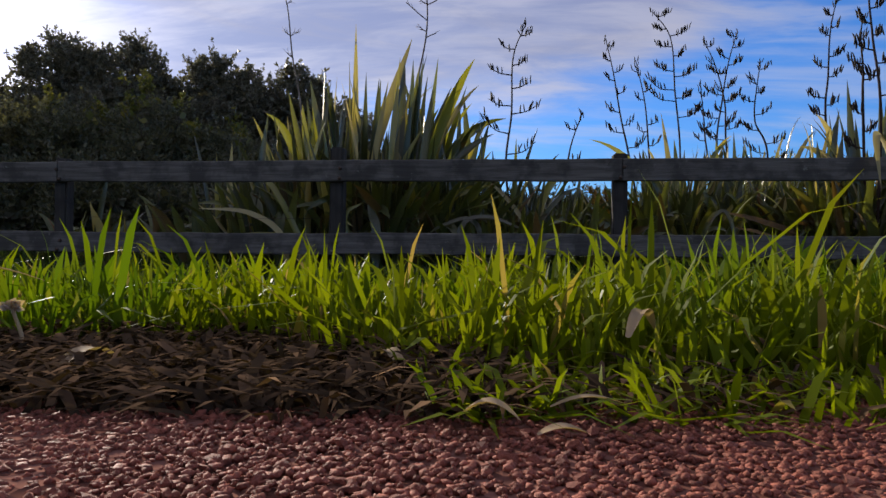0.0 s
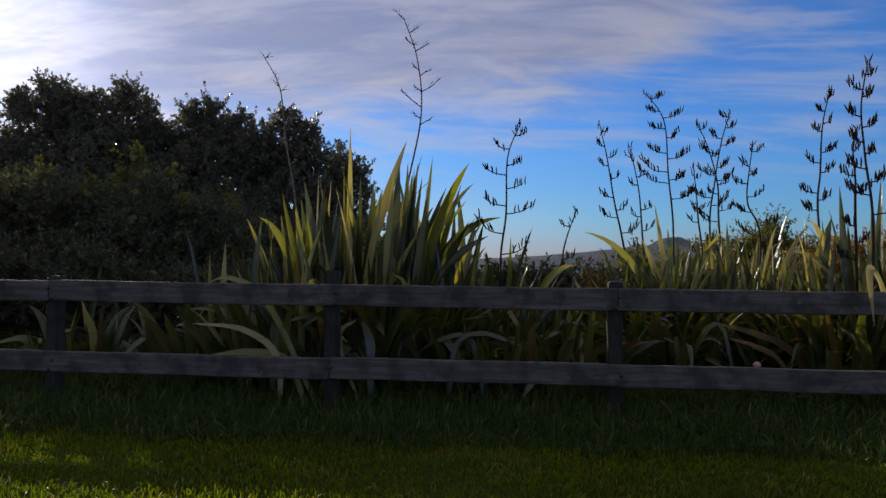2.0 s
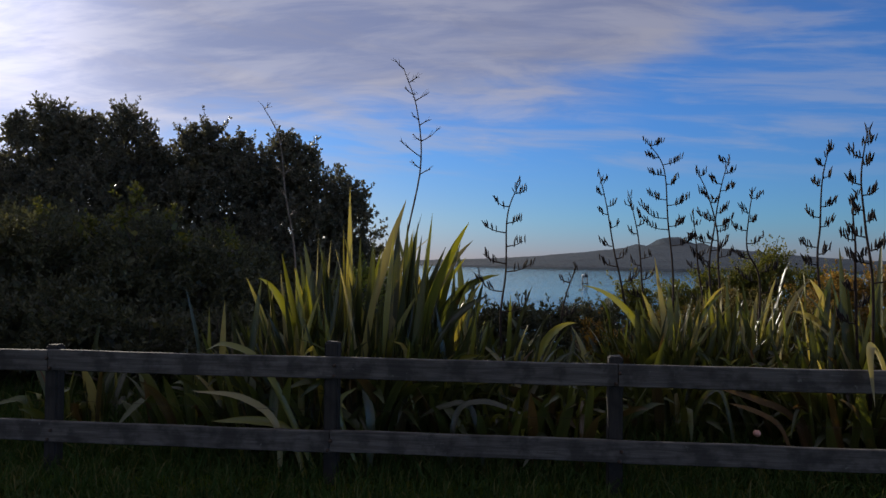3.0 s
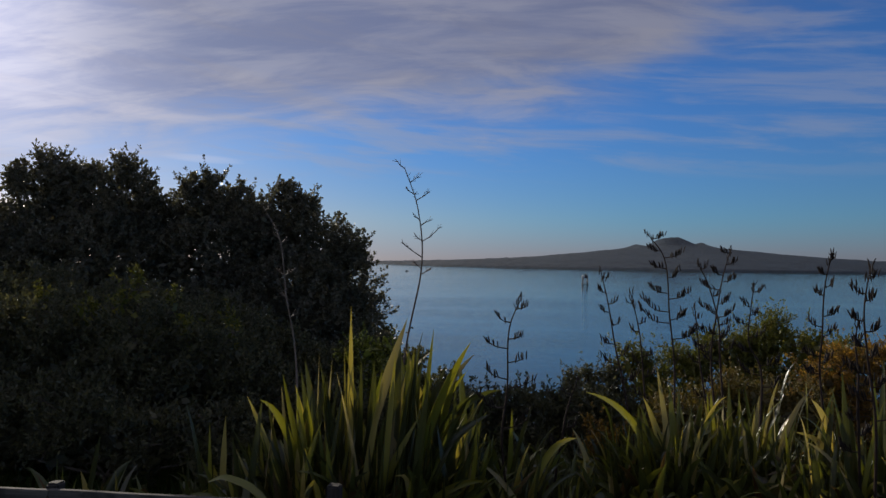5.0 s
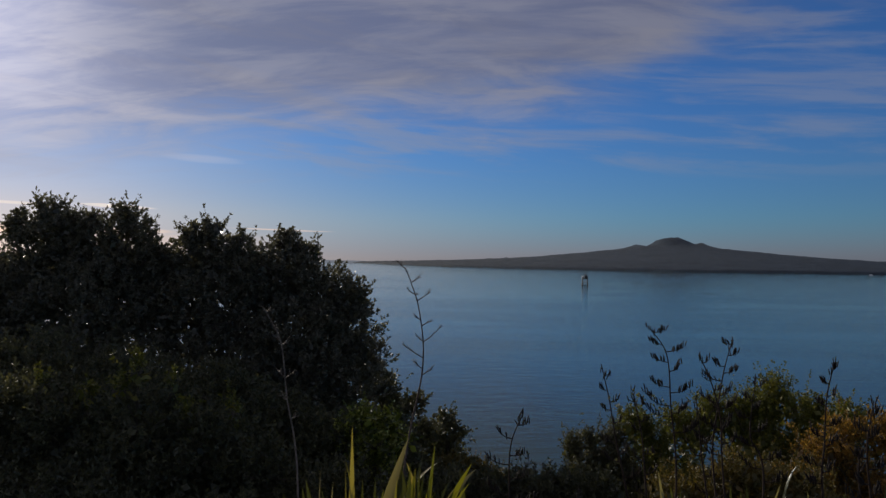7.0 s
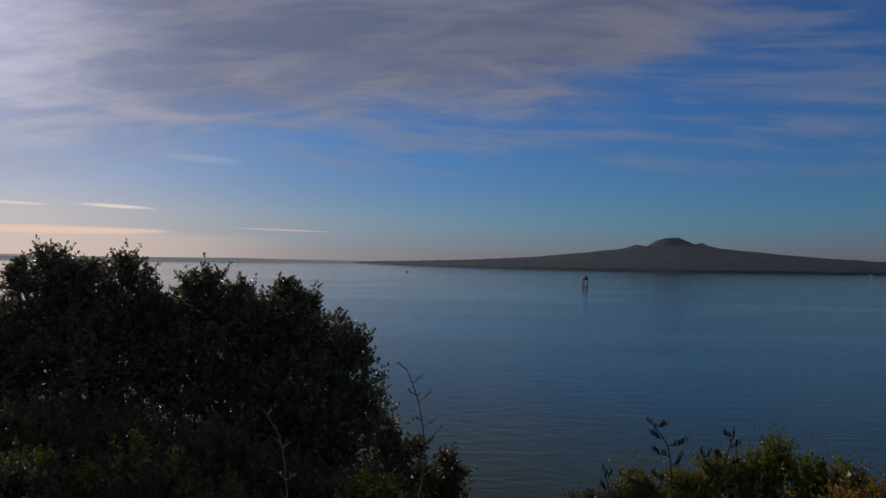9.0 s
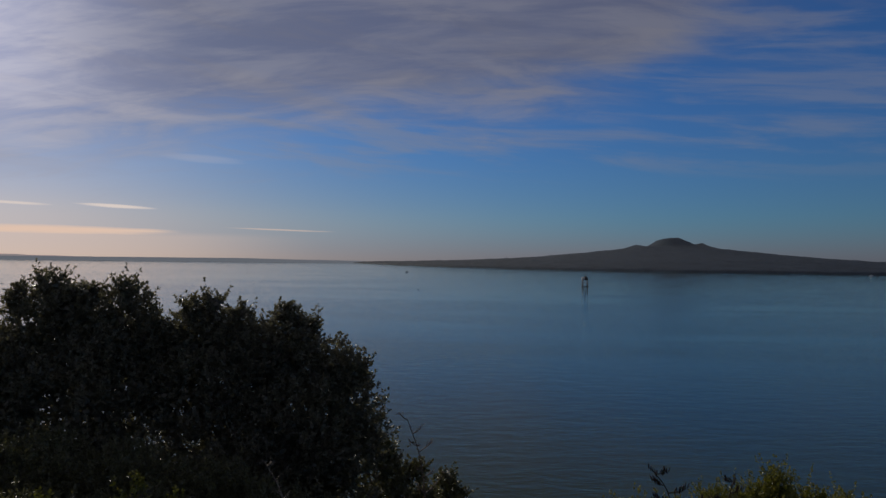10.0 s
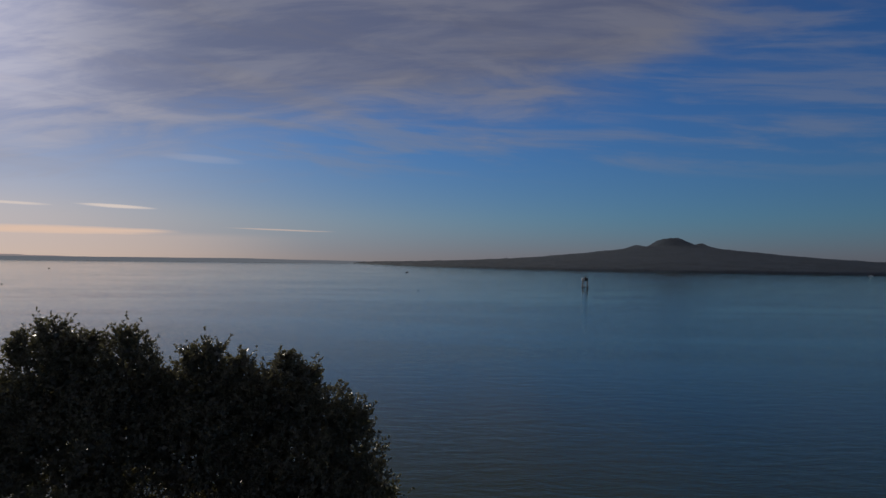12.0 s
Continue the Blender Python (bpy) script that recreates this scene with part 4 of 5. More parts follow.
def tree(name, foot, lobes, seed, leaf_mat, label, category, shoots=32, leaf=0.068, reach=0.25, trunk=0.16, group="", up=0.45, slim=0.27, per=17):
    """A tree or shrub: trunk and limbs that reach into lobes of leaves."""
    rnd, rng = random.Random(seed), np.random.default_rng(seed)
    f = Vector((foot[0], foot[1], float(land(foot[0], foot[1])) - 0.1))
    ob = holder(name, f, label, category, group)
    bm = bmesh.new()
    lows = min(l[2] for l in lobes)
    fork = Vector((0, 0, max(0.3, (lows - f.z) * 0.45)))
    limb(bm, Vector((0, 0, 0)), fork, trunk, trunk * 0.75, rnd, 0.08)
    for x, y, z, r in lobes:
        tip = Vector((x, y, z)) - f
        limb(bm, fork, tip, trunk * 0.5, trunk * 0.16, rnd)
        for k in range(7):
            v = Vector((rnd.uniform(-1, 1), rnd.uniform(-1, 1), rnd.uniform(-0.2, 1))).normalized() * r * 0.92
            limb(bm, tip, tip + v, trunk * 0.15, 0.006, rnd)
    part("trunk", bm, BARK, ob)
    co, fc = leaf_cloud(rng, [(x - f.x, y - f.y, z - f.z, r) for x, y, z, r in lobes], shoots, leaf, reach, up, slim, per)
    crown = new("crown", mesh_of("crown", co, fc, leaf_mat))
    crown.parent = ob
    return ob


LEFT = "coastal trees beyond the fence"
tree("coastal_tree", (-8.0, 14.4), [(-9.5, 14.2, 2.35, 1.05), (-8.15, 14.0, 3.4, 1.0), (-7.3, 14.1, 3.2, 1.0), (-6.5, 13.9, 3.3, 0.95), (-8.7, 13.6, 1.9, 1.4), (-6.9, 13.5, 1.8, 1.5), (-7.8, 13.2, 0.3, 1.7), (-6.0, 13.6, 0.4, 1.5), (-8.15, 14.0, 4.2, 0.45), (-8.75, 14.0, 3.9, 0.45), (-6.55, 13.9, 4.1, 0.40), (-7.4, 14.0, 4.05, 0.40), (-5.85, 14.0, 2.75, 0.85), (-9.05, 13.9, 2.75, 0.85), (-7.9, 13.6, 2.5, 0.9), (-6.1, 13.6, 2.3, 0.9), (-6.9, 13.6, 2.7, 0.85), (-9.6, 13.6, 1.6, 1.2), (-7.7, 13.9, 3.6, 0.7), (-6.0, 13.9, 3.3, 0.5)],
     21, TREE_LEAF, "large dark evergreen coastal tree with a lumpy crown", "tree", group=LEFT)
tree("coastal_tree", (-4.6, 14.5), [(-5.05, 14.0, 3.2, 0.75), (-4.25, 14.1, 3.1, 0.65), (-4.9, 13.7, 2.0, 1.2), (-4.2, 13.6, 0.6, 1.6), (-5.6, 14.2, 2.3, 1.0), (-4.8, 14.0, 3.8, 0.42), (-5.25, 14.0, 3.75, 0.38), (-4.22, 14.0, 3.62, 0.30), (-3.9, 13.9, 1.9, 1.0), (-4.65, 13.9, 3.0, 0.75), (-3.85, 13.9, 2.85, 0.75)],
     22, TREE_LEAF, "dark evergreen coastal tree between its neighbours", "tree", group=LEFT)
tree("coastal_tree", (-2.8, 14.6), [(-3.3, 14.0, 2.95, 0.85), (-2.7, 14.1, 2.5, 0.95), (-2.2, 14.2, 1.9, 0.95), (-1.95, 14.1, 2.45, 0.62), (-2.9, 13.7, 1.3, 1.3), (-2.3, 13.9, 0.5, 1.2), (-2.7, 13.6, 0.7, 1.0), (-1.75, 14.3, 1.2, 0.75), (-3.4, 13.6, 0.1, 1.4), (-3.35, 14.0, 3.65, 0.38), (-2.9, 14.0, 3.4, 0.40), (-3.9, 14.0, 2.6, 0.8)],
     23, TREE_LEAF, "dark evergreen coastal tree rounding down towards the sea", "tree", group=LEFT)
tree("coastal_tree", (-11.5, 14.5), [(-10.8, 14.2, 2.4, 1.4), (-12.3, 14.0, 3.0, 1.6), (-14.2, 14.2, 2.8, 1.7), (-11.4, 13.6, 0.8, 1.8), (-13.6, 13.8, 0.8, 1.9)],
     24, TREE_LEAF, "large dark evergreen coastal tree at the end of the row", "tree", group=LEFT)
tree("small_tree", (-1.0, 15.6), [(-1.35, 15.2, 0.42, 0.52), (-1.75, 15.2, 0.55, 0.5), (-0.68, 15.4, 0.06, 0.42), (-0.35, 15.5, -0.62, 0.36), (-1.1, 15.3, 0.0, 0.5), (-1.3, 15.0, -0.5, 0.85), (-0.6, 15.4, -0.65, 0.5)], 25, DARK_LEAF, "small dark tree on the bank below its neighbours", "tree", group=LEFT, trunk=0.08, shoots=26, up=0.7)
tree("small_tree", (0.1, 17.2), [(0.05, 17.0, -0.66, 0.38), (0.30, 17.0, -0.98, 0.36), (-0.12, 17.0, -1.15, 0.5), (0.2, 17.1, -1.5, 0.55), (-0.5, 17.0, -1.6, 0.6), (0.1, 17.0, -2.2, 0.8)], 26, DARK_LEAF, "small dark tree with a rounded crown, low on the bank", "tree", group=LEFT, trunk=0.08, shoots=30, up=0.5)
tree("shrub", (0.4, 14.1), [(0.50, 14.0, -0.95, 0.36), (0.85, 14.0, -1.05, 0.34), (0.15, 13.9, -0.95, 0.42), (0.5, 13.9, -1.4, 0.6), (1.2, 14.0, -1.2, 0.34)], 48, OLIVE_LEAF, "dull brown shrub at the foot of the small trees", "shrub", group=LEFT, trunk=0.04, shoots=60, leaf=0.05, reach=0.22, up=1.4, slim=0.2)
tree("shrub", (-4.0, 8.6), [(-3.7, 8.4, 1.15, 0.8), (-4.7, 8.5, 1.1, 0.8), (-2.9, 8.5, 0.8, 0.8), (-5.6, 8.6, 1.1, 0.85), (-3.8, 8.2, 0.4, 0.9), (-2.4, 8.7, 0.4, 0.8), (-6.4, 8.5, 0.9, 0.9), (-5.2, 8.2, 0.2, 0.9)],
     27, DARK_LEAF, "tall dark shrub in the shade of the trees", "shrub", trunk=0.05, shoots=60, leaf=0.062, reach=0.24, up=1.1, slim=0.17)
tree("shrub", (-1.1, 10.2), [(-1.15, 10.0, 0.98, 0.30), (-0.80, 10.0, 0.92, 0.28), (-1.42, 10.0, 0.78, 0.30), (-1.0, 9.9, 0.62, 0.36), (-0.66, 10.0, 0.68, 0.26), (-1.3, 9.9, 0.40, 0.36), (-0.9, 9.9, 0.2, 0.45)],
     28, SUN_TONED_LEAF, "yellow-green shrub below the dark trees", "shrub", trunk=0.05, shoots=44, leaf=0.048, reach=0.22, up=0.9, slim=0.30, per=12)
tree("shrub", (-1.5, 11.8), [(-1.2, 11.8, 0.05, 0.6), (-0.7, 12.0, -0.25, 0.6), (-1.9, 11.6, 0.0, 0.8), (-1.3, 11.4, -0.5, 0.8), (-2.8, 11.0, 0.1, 0.8), (-0.1, 12.0, -0.75, 0.6)],
     49, DARK_LEAF, "dark shrub below the coastal trees", "shrub", trunk=0.05, shoots=62, leaf=0.062, reach=0.24, up=0.9, slim=0.24)
tree("shrub", (-6.5, 7.6), [(-5.8, 7.5, 0.5, 0.8), (-6.8, 7.6, 0.8, 0.9), (-7.9, 7.7, 0.9, 1.0), (-7.2, 7.3, 0.1, 0.8)], 41, DARK_LEAF, "dark rounded shrub in deep shade", "shrub", trunk=0.05, shoots=60, leaf=0.062, reach=0.24, up=1.1, slim=0.17)
tree("shrub", (-3.6, 7.3), [(-3.2, 7.3, 0.35, 0.6), (-4.0, 7.4, 0.45, 0.7), (-4.8, 7.4, 0.4, 0.7), (-2.4, 7.4, 0.25, 0.6)], 42, DARK_LEAF, "low dark shrub behind the flax", "shrub", trunk=0.04, shoots=60, leaf=0.062, reach=0.24, up=1.1, slim=0.17)
tree("shrub", (-2.4, 10.2), [(-1.8, 10.2, 0.3, 0.8), (-2.7, 10.3, 0.6, 0.9), (-3.6, 10.4, 0.8, 1.0), (-4.8, 10.4, 0.9, 1.1), (-6.2, 10.4, 1.0, 1.2), (-3.0, 9.8, -0.6, 1.1), (-1.2, 9.8, -0.5, 0.9)], 43, DARK_LEAF, "dense dark thicket under the trees", "shrub", trunk=0.05, shoots=60, leaf=0.062, reach=0.24, up=1.1, slim=0.17)
tree("shrub", (-0.1, 8.4), [(-0.6, 8.2, 0.3, 0.5), (0.0, 8.4, 0.2, 0.5), (-1.3, 8.2, 0.35, 0.6), (-0.4, 8.0, -0.2, 0.6)], 44, DARK_LEAF, "low dark shrub behind the tall flax", "shrub", trunk=0.04, shoots=60, leaf=0.062, reach=0.24, up=1.1, slim=0.17)
tree("shrub", (-6.0, 12.4), [(-3.6, 12.2, -0.5, 1.1), (-5.0, 12.3, -0.4, 1.2), (-6.5, 12.3, -0.3, 1.3), (-8.2, 12.3, -0.2, 1.4), (-9.8, 12.3, -0.1, 1.5), (-2.4, 12.2, -0.7, 1.0)], 46, DARK_LEAF, "dense dark undergrowth below the coastal trees", "shrub", trunk=0.05, shoots=60, leaf=0.062, reach=0.24, up=1.1, slim=0.17)
tree("shrub", (-3.8, 8.7), [(-3.72, 8.3, 1.95, 0.12), (-3.95, 8.3, 1.70, 0.12), (-3.35, 8.4, 1.72, 0.10), (-4.3, 8.3, 1.60, 0.12), (-2.6, 8.4, 1.45, 0.10), (-4.9, 8.3, 1.75, 0.10), (-3.1, 8.3, 1.35, 0.12)], 47, SHRUB_LEAF, "yellow-green shrub rising out of the dark thicket", "shrub", trunk=0.04, shoots=70, leaf=0.055, reach=0.26, up=2.2, slim=0.24)
RIGHT = "shrubs along the bank"
tree("shrub", (2.4, 11.2), [(2.10, 11.0, 0.30, 0.30), (2.40, 11.0, 0.34, 0.32), (2.70, 11.0, 0.38, 0.34), (2.2, 10.9, -0.1, 0.42), (2.6, 10.9, -0.1, 0.5), (2.2, 10.8, -0.7, 0.7), (3.0, 10.8, -0.45, 0.8), (1.75, 10.9, -0.5, 0.4)], 29, DARK_LEAF, "dark spiky shrub on the edge of the bank", "shrub", trunk=0.05, group=RIGHT, shoots=64, leaf=0.05, reach=0.28, up=2.2, slim=0.17)
tree("shrub", (3.4, 11.1), [(2.95, 11.0, 0.66, 0.34), (3.25, 11.0, 0.58, 0.34), (3.4, 11.0, 0.2, 0.5), (4.0, 11.0, 0.5, 0.5), (3.75, 11.0, 0.72, 0.32), (3.6, 10.7, -0.4, 0.9)], 30, SHRUB_LEAF, "yellow-green shrub on the bank", "shrub", trunk=0.05, group=RIGHT, shoots=58, leaf=0.037, reach=0.30, up=1.5, slim=0.28, per=22)
tree("shrub", (3.2, 8.6), [(2.4, 8.4, 0.05, 0.5), (2.8, 8.5, 0.35, 0.45), (3.3, 8.6, 0.35, 0.5), (3.9, 8.6, 0.45, 0.5), (4.4, 8.6, 0.45, 0.5), (3.6, 8.5, 0.65, 0.38), (3.4, 8.2, -0.4, 0.8), (4.5, 8.5, 0.0, 0.7)], 45, OLIVE_LEAF, "dark olive-brown tangled shrub behind the flax", "shrub", trunk=0.04, group=RIGHT, shoots=64, leaf=0.045, reach=0.28, up=1.5, slim=0.18)
tree("shrub", (5.1, 11.1), [(5.32, 10.9, 1.18, 0.40), (5.0, 10.9, 1.0, 0.40), (4.6, 11.0, 0.82, 0.48), (4.25, 11.0, 0.86, 0.36), (4.95, 10.9, 0.75, 0.5), (5.75, 10.9, 0.85, 0.5), (6.4, 10.9, 0.70, 0.55), (5.0, 10.7, 0.2, 0.9), (5.9, 10.6, 0.0, 0.9)], 31, SHRUB_LEAF, "tall yellow-green shrub above the bank", "shrub", trunk=0.06, group=RIGHT, shoots=58, leaf=0.037, reach=0.32, up=1.5, slim=0.28, per=22)
tree("shrub", (5.9, 9.8), [(5.55, 9.6, 0.85, 0.42), (5.15, 9.6, 0.62, 0.38), (4.95, 9.5, 0.2, 0.45), (5.6, 9.5, 0.3, 0.5), (6.3, 9.7, 0.85, 0.5), (7.0, 9.8, 0.7, 0.8), (6.0, 9.3, 0.0, 0.8), (8.0, 9.8, 0.7, 0.9)], 32, GOLD_LEAF, "rust-gold shrub among the flax", "shrub", trunk=0.05, group=RIGHT, shoots=54, leaf=0.042, reach=0.28, up=1.3, slim=0.22)
tree("shrub", (1.62, 7.2), [(1.55, 7.1, 0.50, 0.22), (1.8, 7.2, 0.38, 0.24), (1.68, 7.15, 0.2, 0.3)], 33, GOLD_LEAF, "small orange-gold shrub behind the flax", "shrub", trunk=0.02, group=RIGHT, shoots=75, leaf=0.045, reach=0.20, up=1.0, slim=0.2)
tree("shrub", (1.0, 8.5), [(0.3, 8.3, 0.42, 0.42), (0.7, 8.35, 0.44, 0.42), (1.1, 8.4, 0.47, 0.44), (1.5, 8.4, 0.44, 0.42), (1.9, 8.4, 0.40, 0.42), (1.0, 8.1, -0.2, 0.7), (0.3, 8.1, -0.1, 0.6), (1.7, 8.1, -0.2, 0.6)], 34, DARK_LEAF, "low dark shrub on the bank", "shrub", trunk=0.04, group=RIGHT, shoots=60, leaf=0.062, reach=0.24, up=1.1, slim=0.17)


# ---- on the water ----
def sea_beacon():
    ob = holder("sea_beacon", (173.0, 830.0, SEA_Z), "white and dark beacon tower on piles in the channel", "beacon")
    bm = bmesh.new()
    box(bm, 8.0, 6.4, 0.8, (0, 0, 0.7), 0.1)
    part("base", bm, DARK_PAINT, ob)
    for sx in (-1, 1):
        for sy in (-1, 1):
            bm = bmesh.new()
            tube(bm, [Vector((3.2 * sx, 2.4 * sy, -3)), Vector((2.6 * sx, 1.8 * sy, 8))], 0.4, 0.35, 8)
            part("leg", bm, PILE_PAINT, ob)
        bm = bmesh.new()
        tube(bm, [Vector((-3.0 * sx, -2.1, 1.5)), Vector((2.7 * sx, -1.9, 7.5))], 0.18, 0.18, 6)
        part("brace", bm, PILE_PAINT, ob)
    bm = bmesh.new()
    box(bm, 7.4, 5.6, 0.5, (0, 0, 8), 0.05)
    part("platform", bm, DARK_PAINT, ob)
    bm = bmesh.new()
    box(bm, 2.6, 3.4, 3.0, (-2.2, 0, 9.75), 0.1)
    part("hut", bm, WHITE, ob, "white-painted hut")
    bm = bmesh.new()
    box(bm, 4.0, 3.4, 3.4, (1.3, 0, 9.95), 0.1)
    part("cabin", bm, DARK_PAINT, ob)
    bm = bmesh.new()
    bmesh.ops.create_cone(bm, cap_ends=True, segments=12, radius1=1.0, radius2=0.6, depth=2.2, matrix=Matrix.Translation((0.6, 0, 12.75)))
    part("lantern", bm, DARK_PAINT, ob)


def boat(x, y, long, hull_mat, label):
    ob = holder("boat", (x, y, SEA_Z), label, "boat", "boats on the water")
    bm = bmesh.new()
    rings = []
    for i in range(9):
        s = -1 + i / 4
        w = 0.16 * long * (1 - max(0, s) ** 2.2) + 0.02
        rings.append([bm.verts.new((s * long / 2, y2 * w, z)) for y2, z in ((-1, 0.11 * long), (-0.7, -0.05), (0, -0.3), (0.7, -0.05), (1, 0.11 * long))])
    for a, b in zip(rings, rings[1:]):
        for k in range(4):
            bm.faces.new((a[k], a[k + 1], b[k + 1], b[k]))
        bm.faces.new((a[4], a[0], b[0], b[4]))
    part("hull", bm, hull_mat, ob)
    bm = bmesh.new()
    box(bm, long * 0.3, long * 0.2, long * 0.16, (-0.05 * long, 0, 0.19 * long), 0.05)
    part("cabin", bm, hull_mat, ob)


sea_beacon()
boat(-86.0, 1640.0, 9.0, DARK_PAINT, "small dark motor boat far out on the water")
boat(1130.0, 1800.0, 11.0, WHITE, "small white motor boat near the island")
boat(130.0, 1300.0, 4.0, DARK_PAINT, "small dark dinghy far out on the water")
boat(-25.0, 700.0, 2.2, DARK_PAINT, "small dark dinghy on the water")
boat(-984.0, 1706.0, 6.0, DARK_PAINT, "small dark boat towards the far coast")
boat(-483.0, 748.0, 2.4, DARK_PAINT, "small dark dinghy on the pale water")


# ---- grass ----
def blades(rng, x, y, high, wide, lean, z=None):
    """Grass blades as arrays: bent, three tapering pieces each."""
    n = len(x)
    z = land(x, y) - 0.004 if z is None else z
    b = np.stack([x, y, z], 1)
    a, c = rng.uniform(0, math.tau, n), rng.uniform(0, math.tau, n)
    w = np.stack([np.cos(a), np.sin(a), np.zeros(n)], 1) * wide[:, None] * 0.5
    l = np.stack([np.cos(c), np.sin(c), np.zeros(n)], 1) * (lean * high)[:, None]
    sink = np.minimum(lean, 1.5)[:, None]
    up = np.zeros((n, 3))
    up[:, 2] = high
    m1 = b + l * 0.16 + up * 0.42
    m2 = b + l * 0.62 + up * (0.82 - 0.16 * sink)
    tip = b + l + up * (1.0 - 0.34 * sink)
    co = np.stack([b - w * 0.7, b + w * 0.7, m1 - w, m1 + w, m2 - w * 0.9, m2 + w * 0.9, tip], 1).reshape(-1, 3)
    i = np.arange(n)[:, None] * 7
    f = np.concatenate([i + np.array([t]) for t in ([0, 1, 2], [1, 3, 2], [2, 3, 4], [3, 5, 4], [4, 5, 6])], 1).reshape(-1, 3)
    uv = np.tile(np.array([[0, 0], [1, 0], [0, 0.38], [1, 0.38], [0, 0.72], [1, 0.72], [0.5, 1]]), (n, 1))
    return co, f, uv


def scatter(rng, n, y0, y1, x_at):
    """Places over a strip of lawn that widens away from the path."""
    y = np.sqrt(rng.random(n) * (y1 * y1 - y0 * y0) + y0 * y0)
    x = rng.uniform(-1, 1, n) * x_at(y)
    x *= np.where((np.arange(n) % 7 == 0) & (y > 0.5), 1.35, 1.0)
    return x, y


def ragged_edge(x):
    """Where the grass begins: near the path on one side, drawn back behind bare litter on the other."""
    return EDGE + 0.014 + 0.125 * np.clip((0.035 - x) / 0.07, 0, 1) + 0.012 * np.sin(47 * x) + 0.010 * np.sin(91 * x + 1)


def make_grass():
    rng = np.random.default_rng(7)
    spots = []
    for n, y0, y1, wide, tall in ((6400, EDGE + 0.014, 0.50, 0.0034, 0.070), (24000, 0.45, 1.0, 0.0027, 0.046), (62000, 1.0, 2.2, 0.0029, 0.042), (46000, 2.2, 4.9, 0.0066, 0.045)):
        x, y = scatter(rng, n, y0, y1, lambda v: 0.18 + 0.72 * v)
        tuft = 0.75 + 0.5 * np.sin(x * 17 + 3 * np.sin(y * 11)) * np.sin(y * 19 + 2 * np.sin(x * 13))
        keep = y > ragged_edge(x)
        x, y, tuft = x[keep], y[keep], tuft[keep]
        n = len(x)
        h = tall * rng.uniform(0.45, 1.15, n) * (0.75 + 0.3 * tuft)
        h *= np.clip((y - EDGE) / 0.10, 0.4, 1) * np.where(rng.random(n) < 0.06, 1.35, 1.0)
        spots.append(blades(rng, x, y, h, wide * rng.uniform(0.6, 1.2, n), np.minimum(rng.gamma(1.8, 0.24, n), 1.4)))
    # a thicker tuft that leans over the path, and a few blades that overtop the rest
    n = 1000
    x, y = rng.uniform(0.028, 0.27, n), EDGE - 0.016 + np.abs(rng.normal(0.0, 0.035, n))
    spots.append(blades(rng, x, y, rng.uniform(0.010, 0.034, n), rng.uniform(0.0016, 0.0032, n), np.minimum(rng.gamma(2.5, 0.40, n), 1.4)))
    x = np.array([-0.147, -0.134, -0.228, -0.082, -0.064, 0.088, 0.036, 0.155, -0.19, 0.205])
    y = np.array([0.35, 0.35, 0.36, 0.36, 0.35, 0.40, 0.42, 0.45, 0.33, 0.40])
    h = np.array([0.092, 0.094, 0.074, 0.076, 0.074, 0.074, 0.068, 0.074, 0.070, 0.072])
    spots.append(blades(rng, x, y, h, np.full(10, 0.0048), np.full(10, 0.12)))
    # the lawn goes on to both sides, coarser and thinner with the distance
    wild = np.random.default_rng(70)
    n = 150000
    x, y = wild.choice((-1, 1), n) * 7 * wild.random(n) ** 1.25, wild.uniform(EDGE + 0.02, 4.9, n)
    out = np.abs(x) > (0.17 + 0.7 * y) * (1 + 0.35 * wild.random(n))
    x, y = x[out], y[out]
    spots.append(blades(wild, x, y, wild.uniform(0.022, 0.05, len(x)), wild.uniform(0.005, 0.010, len(x)), np.minimum(wild.gamma(1.8, 0.24, len(x)), 1.4)))
    co, f, uv, k = [], [], [], 0
    for c, g, u in spots:
        co.append(c), f.append(g + k), uv.append(u)
        k += len(c)
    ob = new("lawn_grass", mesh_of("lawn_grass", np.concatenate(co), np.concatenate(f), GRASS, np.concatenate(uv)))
    tagged(ob, "bright green mown grass with straw-coloured bits", "grass", kind="stuff")

    n = 56000
    x = rng.uniform(-7, 7, n)
    deep = np.concatenate([rng.gamma(2.0, 0.6, 34000), -0.68 * rng.random(n - 34000) ** 0.9])
    y = 4.42 - 0.1 * x + deep + 0.06 * np.sin(5 * x) + 0.04 * np.sin(13 * x)
    tall = rng.uniform(0.08, 0.24, n) * (1 + 0.8 * np.clip(deep - 0.5, 0, 1)) * (0.42 + 0.58 * np.clip((deep + 0.68) / 0.55, 0, 1))
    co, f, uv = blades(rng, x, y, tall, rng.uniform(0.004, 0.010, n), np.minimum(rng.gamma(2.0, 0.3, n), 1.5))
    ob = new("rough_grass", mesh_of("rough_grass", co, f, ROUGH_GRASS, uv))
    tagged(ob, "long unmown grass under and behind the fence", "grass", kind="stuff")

    n = 420
    x, y = scatter(rng, n, 0.55, 3.4, lambda v: 0.15 + 0.7 * v)
    co, f, uv = blades(rng, x, y, rng.uniform(0.015, 0.05, n), rng.uniform(0.0015, 0.0035, n), rng.uniform(0.3, 1.2, n), land(x, y) + rng.uniform(0.0, 0.018, n))
    ob = new("dry_clippings", mesh_of("dry_clippings", co, f, STRAW, uv))
    tagged(ob, "dry tan clippings caught in the lawn", "clippings", kind="stuff")


make_grass()


